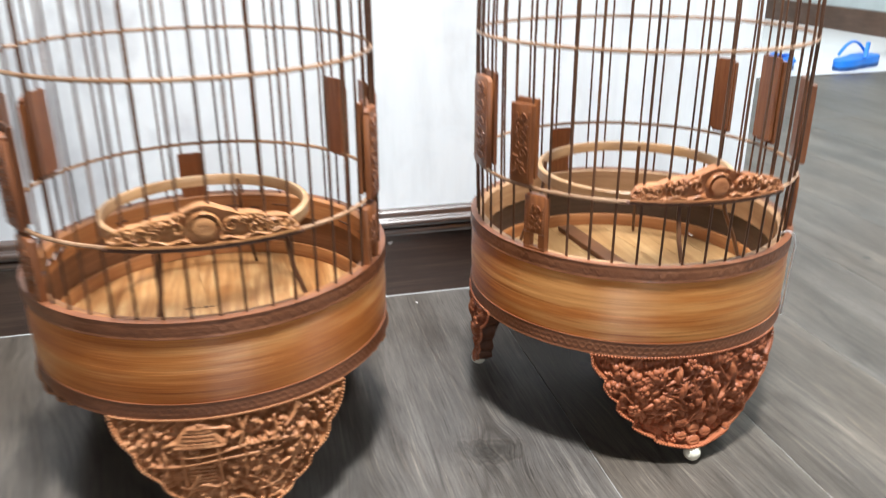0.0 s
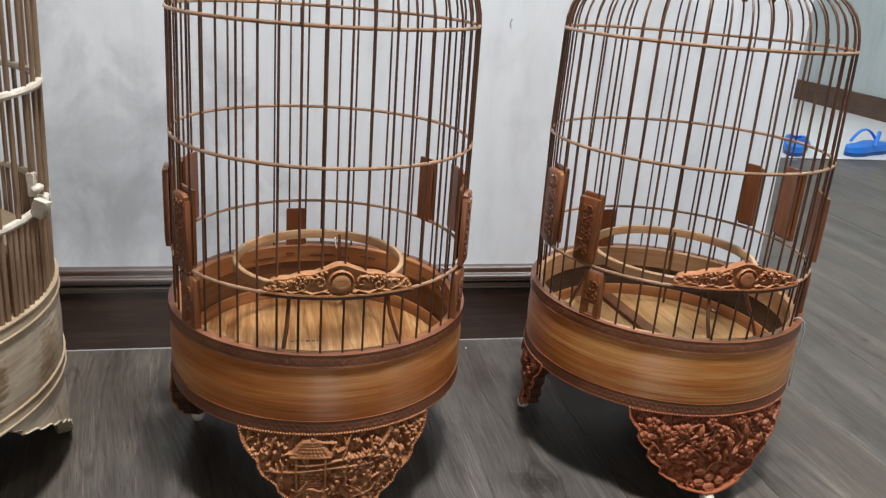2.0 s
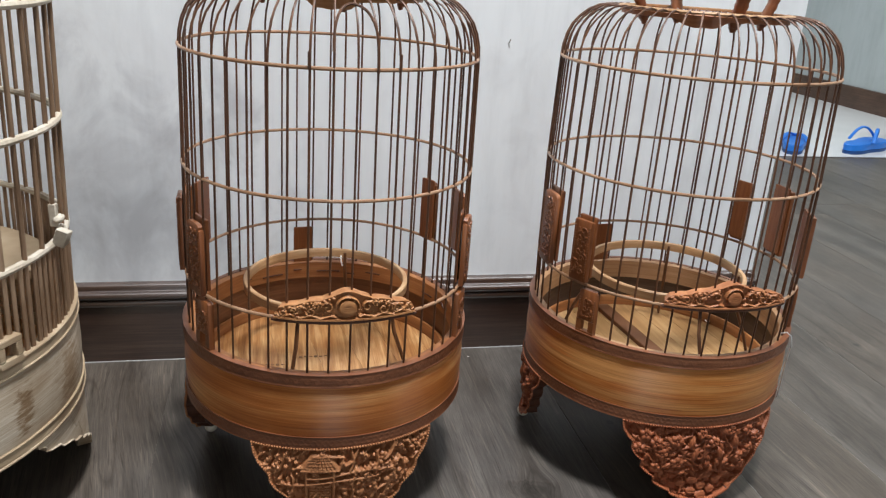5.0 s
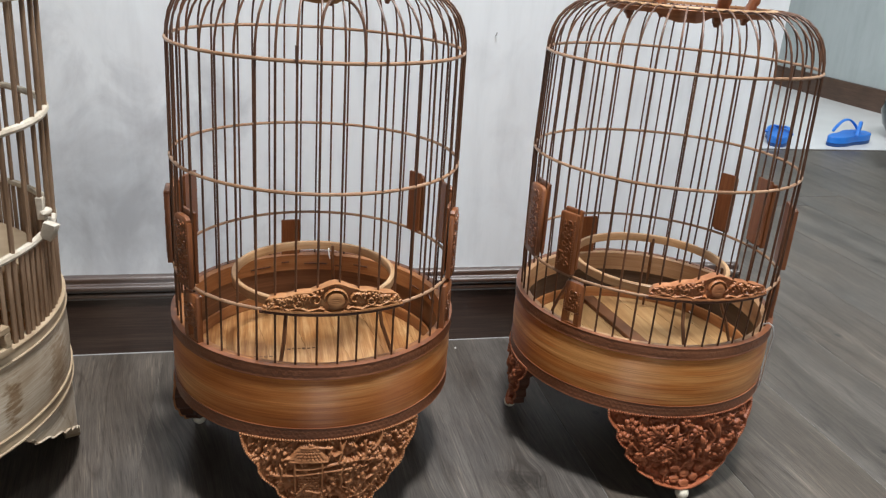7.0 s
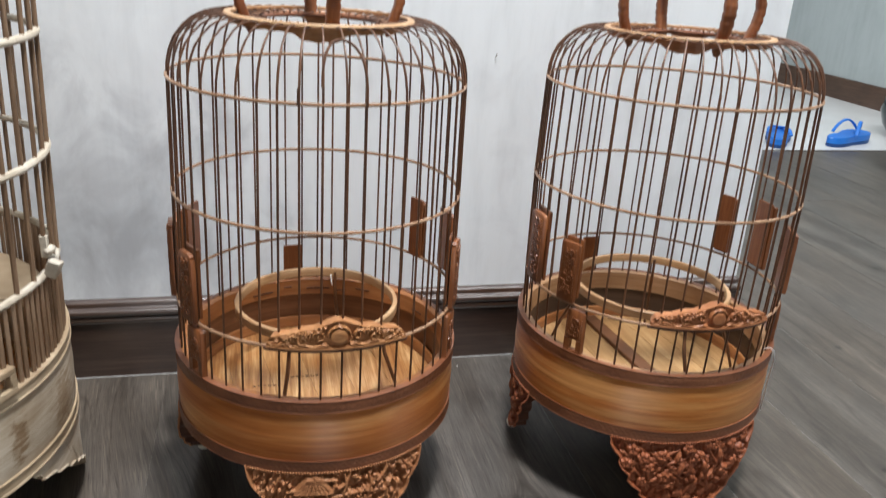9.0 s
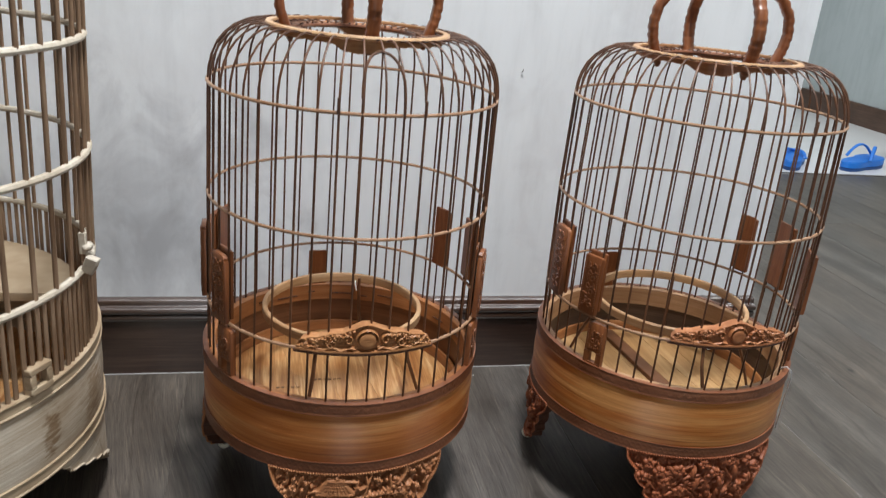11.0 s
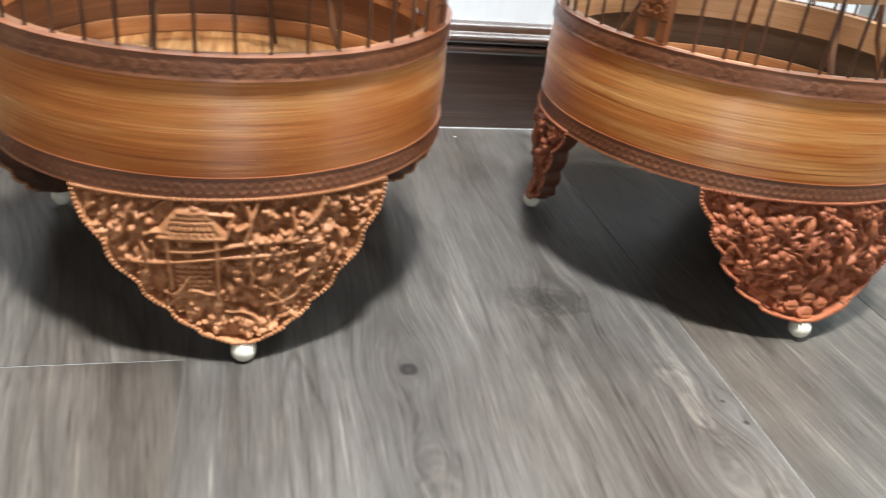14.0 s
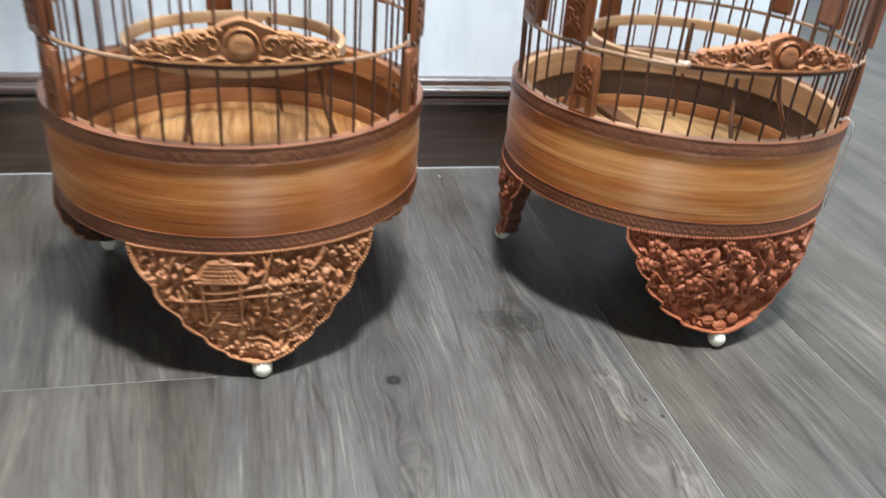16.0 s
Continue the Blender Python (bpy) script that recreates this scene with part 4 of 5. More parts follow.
def plate_mesh(w, h, t, mat, rng, name, carved=True, mark=False, head="square"):
    """A bracket plate, face to +x, its base at z = 0: rounded head, raised border and carved leaves."""
    me = Mesh()
    turn = Matrix.Rotation(radians(90), 4, "Z")
    a = w * 0.5
    if mark:
        # a post with a square hole through its foot
        k = w * 0.2
        me.prism([(-a, 0.022), (a, 0.022), (a, h - 0.002), (a - 0.002, h), (-a + 0.002, h), (-a, h - 0.002)], -t, 0, 0.0007, turn)
        me.prism([(-a, 0.010), (-k, 0.010), (-k, 0.0219), (-a, 0.0219)], -t, 0, 0.0003, turn)
        me.prism([(k, 0.010), (a, 0.010), (a, 0.0219), (k, 0.0219)], -t, 0, 0.0003, turn)
        me.prism([(-a, 0.0), (a, 0.0), (a, 0.0099), (-a, 0.0099)], -t, 0, 0.0005, turn)
    else:
        n = w * 0.16
        if head == "square":
            b, c = 0.0008, 0.0008
            outline = [(-a, b), (-a + b, 0), (a - b, 0), (a, b), (a, h - c), (a - c, h), (-a + c, h), (-a, h - c)]
        elif head == "knob":
            k = a * 0.86
            outline = [(-a, 0.001), (-a + 0.001, 0), (a - 0.001, 0), (a, 0.001), (a, h - 0.007), (a - 0.001, h - 0.0055), (k, h - 0.0055), (k, h - 0.0025), (k * 0.7, h), (-k * 0.7, h), (-k, h - 0.0025), (-k, h - 0.0055), (-a + 0.001, h - 0.0055), (-a, h - 0.007)]
        else:
            outline = [(-a, 0.004), (-a + n * 0.35, 0.0015), (-a + n, 0), (a - n, 0), (a - n * 0.35, 0.0015), (a, 0.004), (a, h - 0.004), (a - n * 0.35, h - 0.0015), (a - n, h), (-a + n, h), (-a + n * 0.35, h - 0.0015), (-a, h - 0.004)]
        me.prism(outline, -t, 0, 0.0006, turn)
    if carved:
        x = t
        low = 0.024 if mark else 0.006
        for y in (-w / 2 + 0.0022, w / 2 - 0.0022):
            for k in range(int((h - low - 0.004) / 0.0028)):
                me.ball((x, y, low + k * 0.0028), 0.0010, 5, 4)
        # scrolls and leaves down the face
        z, side = low + 0.004, 1
        while z < h - 0.006:
            c = Vector((x, side * w * 0.10, z))
            q = w * 0.17
            me.tube([c + Vector((0.0004, math.cos(j * 0.75) * q * (1 - j / 12), side * math.sin(j * 0.75) * q * (1 - j / 12))) for j in range(10)], 0.0009, 5)
            for _ in range(3):
                m = Matrix.Rotation(rng.uniform(0, 3.1), 3, "X")
                me.ball((x, -side * w * rng.uniform(0.08, 0.28), z + rng.uniform(-0.003, 0.003)), (0.0014, 0.0027, 0.0014), 6, 4, m)
            z += 0.0075
            side = -side
    return me.data(name, mat)


class CrestFace(Apron):
    """The carved face of a crest on a ring: s along it (-1 to 1), v up in shares of its height."""

    def __init__(self, r, z, a0, a1, height, nu=260, nv=44):
        self.r, self.z, self.mid, self.half, self.drop = r, z, (a0 + a1) / 2, (a1 - a0) / 2, height
        self.span = r * radians(self.half)
        uu, ww = np.linspace(-1, 1, nu + 1), np.linspace(0, 1, nv + 1)
        self.tall = np.array([self.rise(u) for u in uu])
        self.S = np.repeat(uu[None, :], nv + 1, 0)
        self.X, self.Y = self.S * self.span, ww[:, None] * self.tall[None, :]
        self.V = self.Y / height
        self.edge = np.minimum(np.minimum(self.Y, self.tall[None, :] - self.Y), (1 - np.abs(self.S)) * self.span + 0.0004)
        self.Z = np.where(self.Y < 0.0018, 0.0004, -0.0040)

    def rise(self, u):
        """Height of the outline: a high hump over the medal and falling scallops to both sides."""
        k = abs(u)
        h = 0.24 + 0.44 * max(0, math.cos(u * math.pi / 2)) ** 0.9 + 0.24 * math.exp(-(u / 0.24) ** 2) + 0.05 * abs(math.sin(k * 9.0)) * min(1.0, max(0.0, k - 0.2) * 8)
        return self.drop * h * min(1.0, (1.0 - k) / 0.05 * 0.5 + 0.5)

    def at(self, s, v, out=0.0):
        return polar(self.r + out + 0.0012 * (1 - v), self.mid + s * self.half, self.z + v * self.drop)

    def inside(self, s, v, margin=0.05):
        return abs(s) < 0.98 and 0.02 < v < self.rise(s) / self.drop - margin

    def finish(self, me):
        z = np.maximum(self.Z, np.where(self.edge < 0.0009, -0.0016, -1.0))
        nv, nu = z.shape
        front = [[self.at(float(self.S[j, i]), float(self.V[j, i]), float(z[j, i])) for i in range(nu)] for j in range(nv)]
        back = [[self.at(float(self.S[j, i]), float(self.V[j, i]), -0.0125) for i in range(nu)] for j in (0, nv - 1)]
        me.grid(front)
        me.grid(back)
        me.grid([front[0], back[0]])
        me.grid([front[-1], back[-1]])
        for i in (0, -1):
            me.grid([[row[i] for row in front[::nv - 1]], [row[i] for row in back]])


def crest(me, rng, r, z, a0, a1, height):
    """A carved crest along the ring: round medal between scrolls, grapes and leaves."""
    f = CrestFace(r + 0.006, z + 0.0025, a0, a1, height)
    k = height / f.span
    for _ in range(150):
        s, v = rng.uniform(-0.97, 0.97), rng.uniform(0.06, 0.85)
        if f.inside(s, v, 0.03):
            f.leaf(rng, s, v, rng.uniform(0.0013, 0.0024), rng.uniform(-0.0038, -0.0012))
    for side in (-1, 1):
        for s, v, rad, turns in ((0.27, 0.42, 0.20, 1), (0.50, 0.30, 0.17, -1), (0.70, 0.27, 0.14, 1), (0.87, 0.20, 0.11, -1)):
            pts = [(side * (s + math.cos(j * 0.6) * rad * k * (1 - j / 15)), v + turns * math.sin(j * 0.6) * rad * (1 - j / 15)) for j in range(13)]
            f.stem(pts, 0.0008, 0.0002, 0.003)
        f.stem([(side * (0.16 + 0.82 * q / 12), 0.12 + 0.05 * math.sin(q * 1.6)) for q in range(13)], 0.0011, 0.0002, 0.003)
        for _ in range(34):
            s, v = rng.uniform(0.36, 0.62), rng.uniform(0.36, 0.66)
            if f.inside(side * s, v, 0.03):
                q = rng.uniform(0.0009, 0.0014)
                f.lump(side * s, v, q, q, 0, rng.uniform(-0.0004, 0.0010), 0.003)
        for _ in range(16):
            s = rng.uniform(0.14, 0.95)
            v = f.rise(s) / f.drop - rng.uniform(0.06, 0.14)
            f.lump(side * s, v, rng.uniform(0.0016, 0.0026), rng.uniform(0.0011, 0.0017), rng.uniform(-0.6, 0.6), rng.uniform(-0.0006, 0.0006), 0.003)
        for _ in range(20):
            s, v = rng.uniform(0.62, 0.96), rng.uniform(0.08, 0.45)
            if f.inside(side * s, v, 0.03):
                f.leaf(rng, side * s, v, rng.uniform(0.0016, 0.0026), rng.uniform(-0.0006, 0.0008))
    # plain round medal under an arch, with faint strokes
    f.stem([(math.cos(math.pi * q / 16) * 0.345 * k, 0.42 + math.sin(math.pi * q / 16) * 0.335) for q in range(17)], 0.0008, 0.0008, 0.003)
    dx, dy = f.X, f.Y - 0.40 * f.drop
    f.Z = np.where(np.hypot(dx, dy) < height * 0.265, 0.0013 - 0.0010 * (np.hypot(dx, dy) / (height * 0.265)) ** 4, f.Z)
    for v in (0.34, 0.40, 0.46):
        f.groove([(-0.13 * k, v), (0.13 * k, v)], 0.0005, 0.0003)
    f.finish(me)


def board_planks(parent, radius, z, strip, angle, mat):
    """A round board of separate strips."""
    x = -radius + 0.0005
    turn = Matrix.Rotation(radians(angle), 4, "Z")
    while x < radius - 0.004:
        x1 = min(x + strip, radius - 0.0005)
        gap = 0.0001 if strip > 0.035 else 0.0002
        a, b = x + gap, x1 - gap
        xs = [a + (b - a) * k / 8 for k in range(9)]
        outline = [(q, -math.sqrt(max(0, radius ** 2 - q * q))) for q in xs] + [(q, math.sqrt(max(0, radius ** 2 - q * q))) for q in reversed(xs)]
        me = Mesh()
        # outline lies in x and y here; depth runs down
        me.prism(outline, 0, -0.004, 0.0001, Matrix.Translation((0, 0, z)) @ turn @ Matrix(((1, 0, 0, 0), (0, 0, 1, 0), (0, 1, 0, 0), (0, 0, 0, 1))))
        part("plank", me, mat, parent)
        x = x1


def cage(centre, spec, label):
    rng = random.Random(spec["seed"])
    lean = spec["lean"]
    root = thing("bird_cage", pose(centre[0], centre[1], 0, -math.degrees(lean[1]), math.degrees(lean[0]), 0), label, "bird cage", "bird cages along the wall")
    R0, R1, zb, zt = spec["bar_low"], spec["bar_up"], spec["drum_bottom"], spec["drum_top"]
    ro = spec["drum_r"]
    z_rings, z_up, z_top, r_top = spec["rings"], spec["z_up"], spec["z_top"], spec["r_top"]

    def bar_r(z):
        u = (z - zt) / (z_up - zt)
        return R0 + (R1 - R0) * u + spec["belly"] * math.sin(math.pi * max(0.0, min(1.0, u)))

    # drum: bamboo wall with inner lining, carved bands and rim
    drum = Mesh()
    ri, lb = ro - 0.0085, spec["light_band"]
    drum.lathe([(ro - 0.0015, zb + 0.004), (ro, zb + 0.012), (ro + 0.0012, (zb + zt) / 2), (ro + 0.0004, zt - 0.016), (ro, zt - 0.002), (ri, zt - 0.002), (ri, zt - lb - 0.002), (ri - 0.0005, zt - lb - 0.002), (ri - 0.0005, zb + 0.004)], 128)
    drum_ob = part("drum", drum, spec["bamboo"], root)
    lining = Mesh()
    lining.lathe([(ri - 0.0006, zb + 0.004), (ri - 0.0006, zt - lb), (ri - 0.0022, zt - lb), (ri - 0.0022, zb + 0.004)], 96)
    part("lining", lining, spec["lining"], drum_ob, "dark brown inner wall")
    rim = Mesh()
    rim.lathe([(ro + 0.001, zt - 0.004), (ro + 0.001, zt - 0.001), (ro - 0.001, zt), (ri - 0.001, zt), (ri - 0.0025, zt - 0.001), (ri - 0.0045, zt - lb - 0.002), (ri - 0.0025, zt - lb - 0.002), (ri, zt - 0.004)], 128)
    part("rim", rim, spec["rim"], drum_ob)
    for z0, z1, off, nm in ((zt - 0.0125, zt + 0.0006, 0.0, "upper_band"), (zb, zb + 0.0135, -0.0005, "lower_band")):
        me = Mesh()
        r = ro + off
        if spec["vine"]:
            band_vine(me, r + 0.0010, z0, z1, 94 if nm == "upper_band" else 80, nm == "lower_band")
            inward = 0.0040 if nm == "upper_band" else 0.002
            me.grid([[polar(q, 360 * k / 128, z) for k in range(128)] for q, z in ((r + 0.0018, z1), (r - inward, z1), (r - inward, z0), (r + 0.0018, z0))], True)
        else:
            me.lathe([(r - 0.002, z0), (r + 0.0022, z0), (r + 0.0026, z0 + 0.001), (r + 0.0022, z0 + 0.002), (r + 0.0014, z0 + 0.0024), (r + 0.0014, z1 - 0.0024), (r + 0.0022, z1 - 0.002), (r + 0.0026, z1 - 0.001), (r + 0.0022, z1), (r - 0.002, z1)], 128)
        part(nm, me, spec["band"], drum_ob, spec["band_label"])
    base = Mesh()
    base.lathe([(ri - 0.003, zb + 0.006), (ri - 0.003, spec["board_z"] - 0.0045), (0.0004, spec["board_z"] - 0.0045), (0.0004, zb + 0.006)], 96)
    board = part("base_board", base, spec["lining"], root)
    board_planks(board, ri - 0.006, spec["board_z"], spec["strip"], spec["strip_turn"], spec["board"])
    lip = Mesh()
    rl = ri - 0.003
    lip.lathe([(rl, spec["board_z"] + 0.0005), (rl, spec["board_z"] + 0.012), (rl - 0.001, spec["board_z"] + 0.0135), (rl - 0.004, spec["board_z"] + 0.0135), (rl - 0.005, spec["board_z"] + 0.012), (rl - 0.005, spec["board_z"] + 0.0005)], 96)
    part("board_lip", lip, spec["lip"], board)

    # legs
    ap = Apron(ro + 0.001, spec["leg_half"], zb + 0.0005, spec["leg_tip"], spec["leg_outline"], 1.0 if spec["foot"] else 0.0)
    carve = Mesh()
    spec["carve"](ap, rng)
    # back and edges of the leg, coloured dark for the shade under the drum
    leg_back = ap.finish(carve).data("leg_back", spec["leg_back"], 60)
    carve_data = carve.data("leg", spec["carved"], 70)
    bead = Mesh()
    ap.beads(bead, spec["bead"])
    bead_data = bead.data("beading", spec["carved"])
    foot = Mesh()
    tip = ap.at(0, 1.0, -0.004)
    foot.ball((tip.x, tip.y, 0.0076), 0.0076, 16, 10)
    foot_data = foot.data("foot_bead", BONE, 80)
    for a, splay in spec["legs"]:
        leg = part("leg", carve_data, None, root)
        leg.matrix_basis = pose(0, 0, 0, 0, 0, a) @ pose(ro, 0, zb, 0, -splay, 0) @ pose(-ro, 0, -zb)
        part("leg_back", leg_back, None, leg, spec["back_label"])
        if not spec["foot"]:
            continue
        part("beading", bead_data, None, leg)
        part("foot_bead", foot_data, None, leg, "round ivory-white foot bead")

    # bars and rings
    br = spec["bar_rad"]
    pts = [(bar_r(z), z) for z in [zt - 0.003, *z_rings, z_up]]
    for fr, fz in ((0.985, 0.20), (0.935, 0.42), (0.85, 0.62), (0.72, 0.79), (0.56, 0.93), (0.38, 1.02), (0.2, 1.05), (0.0, 1.02)):
        pts.append((r_top + (R1 - r_top) * fr, z_up + (z_top - z_up) * fz))
    pts += [(spec["r_in"] + 0.004, z_top - 0.001), (spec["r_in"], z_top), (spec["r_in"] - 0.001, z_top + 0.0012)]
    bar = Mesh()
    bar.tube([(r, 0, z) for r, z in pts], [br] * (len(pts) - 8) + [br * 0.9] * 8, 6)
    bar_data = bar.data("bar", spec["bar"], 60)
    n = spec["bars"]
    for k in range(n):
        a = spec["bar_start"] + 360 * k / n
        ob = part("bar", bar_data, None, root)
        ob.matrix_basis = pose(0, 0, 0, rng.uniform(-0.12, 0.12), rng.uniform(-0.12, 0.12), a + rng.uniform(-0.25, 0.25))
    if spec["extra"]:
        short = Mesh()
        short.tube([(bar_r(z), 0, z) for z in (zt - 0.003, z_rings[0] + 0.002)], br, 6)
        short_data = short.data("short_bar", spec["bar"], 60)
        for k in range(n):
            for q in range(1, spec["extra"] + 1):
                ob = part("short_bar", short_data, None, root)
                ob.matrix_basis = pose(0, 0, 0, 0, 0, spec["bar_start"] + 360 * (k + q / (spec["extra"] + 1)) / n + rng.uniform(-0.3, 0.3))
    peg = Mesh()
    peg.tube([(bar_r(z_up) + 0.0022, 0, z_up - 0.001), (bar_r(z_up) + 0.0022, 0, z_up + 0.013)], 0.0014, 6)
    for a, _ in spec["door"]:
        part("door_peg", peg, spec["bar"], root).matrix_basis = pose(0, 0, 0, 0, 0, a)
    for z in z_rings + [z_up]:
        ring_part("ring", bar_r(z), z, spec["ring_rad"], spec["ring"], root)
    flat = Mesh()
    flat.lathe([(r_top - 0.0055, z_top + 0.002), (r_top - 0.005, z_top + 0.0036), (r_top + 0.001, z_top + 0.0036), (r_top + 0.002, z_top + 0.002), (r_top + 0.001, z_top + 0.0004), (r_top - 0.005, z_top + 0.0004)], 96)
    part("top_ring", flat, HOOP if spec["crest"] else spec["rim"], root, "flat pale ring")
    ring_part("inner_ring", spec["r_in"], z_top - 0.002, spec["ring_rad"] * 1.3, spec["band"], root, 0.0002)
    # wooden plate ring under the crown with four rounded lobes
    plate = Mesh()
    n = 360
    rows = []
    for dr, top in ((0.0018, True), (0.0026, False), (-0.022, False), (-0.022, True)):
        row = []
        for i in range(n):
            a = 360 * i / n
            q = abs((a - spec["lobe"] + 90) % 180 - 90)
            sink = 0.0042 + 0.0068 * (1 / (1 + math.exp((q - 13) / 1.6)))
            # carved leaves stand out of the rim
            leaf = (0.0009 * abs(math.sin(radians(a * 14))) + 0.0005 * math.sin(radians(a * 37))) * (dr > 0) * (spec["crest"] is not None)
            row.append(polar(r_top - 0.006 + dr + leaf, a + 40 * leaf, z_top - 0.0005 if top else z_top - 0.0005 - sink - leaf * 0.5))
        rows.append(row)
    plate.grid(rows, True, True)
    part("crown_plate", plate, spec["crest_mat"], root, "lobed wooden ring under the crown", 40)

    # carrying handle: four arms that meet under a hook
    handle = new("handle")
    handle.parent = root
    handle.empty_display_size = 0.02
    arm = Mesh()
    path = [(0.0655, -0.015), (0.066, -0.010), (0.070, 0.0), (0.0755, 0.014), (0.078, 0.030), (0.075, 0.048), (0.064, 0.064), (0.045, 0.076), (0.022, 0.083), (0.006, 0.086)]
    k = spec["handle"]
    dense = []
    for i in range(len(path) - 1):
        for q in range(6):
            u = q / 6
            dense.append((path[i][0] * (1 - u) + path[i + 1][0] * u, path[i][1] * (1 - u) + path[i + 1][1] * u))
    dense.append(path[-1])
    rows = []
    for i, (r, z) in enumerate(dense):
        p0, p1 = dense[max(i - 1, 0)], dense[min(i + 1, len(dense) - 1)]
        d = Vector((p1[0] - p0[0], 0, p1[1] - p0[1])).normalized()
        out = Vector((d.z, 0, -d.x))
        p = Vector((r * k, 0, z_top + z * k))
        grow = min(1.0, 0.35 + i / 14)
        hump = 0.0011 * abs(math.sin(i * math.pi / 3))
        w, t0, t1 = (0.0056 + hump * 0.7) * grow, 0.0044 * grow, (0.0040 + hump) * grow
        ring = [(w, -t0 * 0.6), (w, t1 * 0.5), (w * 0.62, t1), (0, t1 * 1.12), (-w * 0.62, t1), (-w, t1 * 0.5), (-w, -t0 * 0.6), (-w * 0.6, -t0), (w * 0.6, -t0)]
        rows.append([p + out * q + Vector((0, y, 0)) for y, q in ring])
    base = arm.grid(rows, True)
    arm.f.append(tuple(base + i for i in range(9))[::-1])
    arm.f.append(tuple(base + (len(rows) - 1) * 9 + i for i in range(9)))
    arm_data = arm.data("arm", spec["plate"], 60)
    for a in spec["arms"]:
        ob = part("arm", arm_data, None, handle)
        ob.matrix_basis = pose(0, 0, 0, 0, 0, a)
    knob = Mesh()
    zk = z_top + 0.086 * k
    knob.lathe([(0.0003, zk - 0.009), (0.008, zk - 0.007), (0.012, zk), (0.010, zk + 0.006), (0.005, zk + 0.010), (0.0003, zk + 0.011)], 20)
    part("knob", knob, spec["carved"], handle)
    hook = Mesh()
    hook.tube([(0, 0, zk + 0.008), (0, 0, zk + 0.034)] + [(0.017 - 0.017 * math.cos(q * 0.32), 0, zk + 0.034 + 0.019 * math.sin(q * 0.32)) for q in range(1, 12)], 0.0019, 8)
    part("hook", hook, STEEL, handle, "bent steel hanging hook")

    # feeder brackets: a carved outer plate and a plain inner plate that clasp the bars
    for a, z0, w, h, kind in spec["brackets"]:
        holder = new("bracket")
        holder.parent = root
        holder.empty_display_size = 0.02
        holder.matrix_basis = pose(0, 0, 0, 0, 0, a)
        r = bar_r(z0 + h / 2)
        if kind in ("both", "outer"):
            ob = part("outer_plate", plate_mesh(w, h, spec["plate_t"], spec["plate"], rng, "outer_plate", True, False, spec["head"] if w < 0.030 else "round"), None, holder, "carved wooden plate")
            ob.location = (r + 0.0008, 0, z0)
        if kind in ("both", "inner"):
            ob = part("inner_plate", plate_mesh(w, h, 0.0030, spec["plate"], rng, "inner_plate", False), None, holder)
            ob.location = (r - 0.0042, 0, z0 + (0.004 if kind == "both" else 0))
    for a, w in spec["posts"]:
        ob = part("door_post", plate_mesh(w, z_rings[0] - zt + 0.003, 0.006, spec["plate"], rng, "door_post", True, True), None, root, "carved door post")
        ob.matrix_basis = pose(0, 0, 0, 0, 0, a) @ pose(bar_r(zt) - 0.001, 0, zt - 0.007)
    bz = spec["board_z"]
    if spec["batten"]:
        me = Mesh()
        me.box(-0.009, 0.009, -0.122, 0.122, bz, bz + 0.006, 0.0008, pose(0.0, 0.0, 0, 0, 0, 5.5))
        part("batten", me, INNER_A, board, "narrow brown batten")
    if spec["writing"]:
        for x, y, n in ((-0.072, -0.012, 5), (-0.030, 0.004, 6)):
            me = Mesh()
            for q in range(n):
                me.box(x + q * 0.0055, x + q * 0.0055 + 0.0038, y + 0.001 * (q % 3), y + 0.003 + 0.001 * (q % 2), bz + 0.0002, bz + 0.0004)
            part("writing", me, INK, board, "faded handwriting in brown ink")
    for a0, a1, dz, wav in spec["marks"]:
        me = Mesh()
        k = max(2, int((a1 - a0) * 1.2))
        me.tube([polar(ri - 0.0042, a0 + (a1 - a0) * q / k, zt - dz + wav * math.sin(q * 0.9)) for q in range(k + 1)], 0.0009, 5)
        part("carved_mark", me, DARK_BACK, drum_ob, "dark cut mark on the inner rim")
    if spec["arch"] is not None:
        a0, a1 = spec["arch"]
        # up the dome beside one bar, over, and down to the next
        rise = [(up, r_top + (R1 - r_top) * fall) for up, fall in ((0.0, 1.0), (0.42, 0.97), (0.70, 0.86), (0.90, 0.68), (0.97, 0.56), (0.93, 0.64), (0.80, 0.78), (0.55, 0.93), (0.30, 0.985))]
        rise = [(z_up - 0.002 + (z_top - z_up) * up, r + 0.002) for up, r in rise]
        me = Mesh()
        bend = [polar(r, a0 + (a1 - a0) * u, z) for (z, r), u in zip(rise, (0.0, 0.0, 0.04, 0.20, 0.50, 0.76, 0.92, 1.0, 1.0))]
        for _ in range(2):
            bend = [bend[0]] + [a.lerp(b, q) for a, b in zip(bend, bend[1:]) for q in (0.25, 0.75)] + [bend[-1]]
        me.tube(bend, 0.0012, 6)
        part("door_wire", me, spec["bar"], root, "bent wire arch above the door")
    if spec["wire"] is not None:
        me = Mesh()
        pts = [(ro - 0.008, 0, zt - 0.004), (ro - 0.006, 0, zt + 0.004), (ro, 0, zt + 0.007), (ro + 0.005, 0, zt + 0.004), (ro + 0.007, 0, zt - 0.006), (ro + 0.0055, 0.001, zt - 0.03), (ro + 0.005, 0.003, zt - 0.055), (ro + 0.004, 0.005, zt - 0.074)]
        me.tube(pts, 0.0009, 6)
        part("wire_clip", me, STEEL, root, "thin bent steel wire clip").matrix_basis = pose(0, 0, 0, 0, 0, spec["wire"])
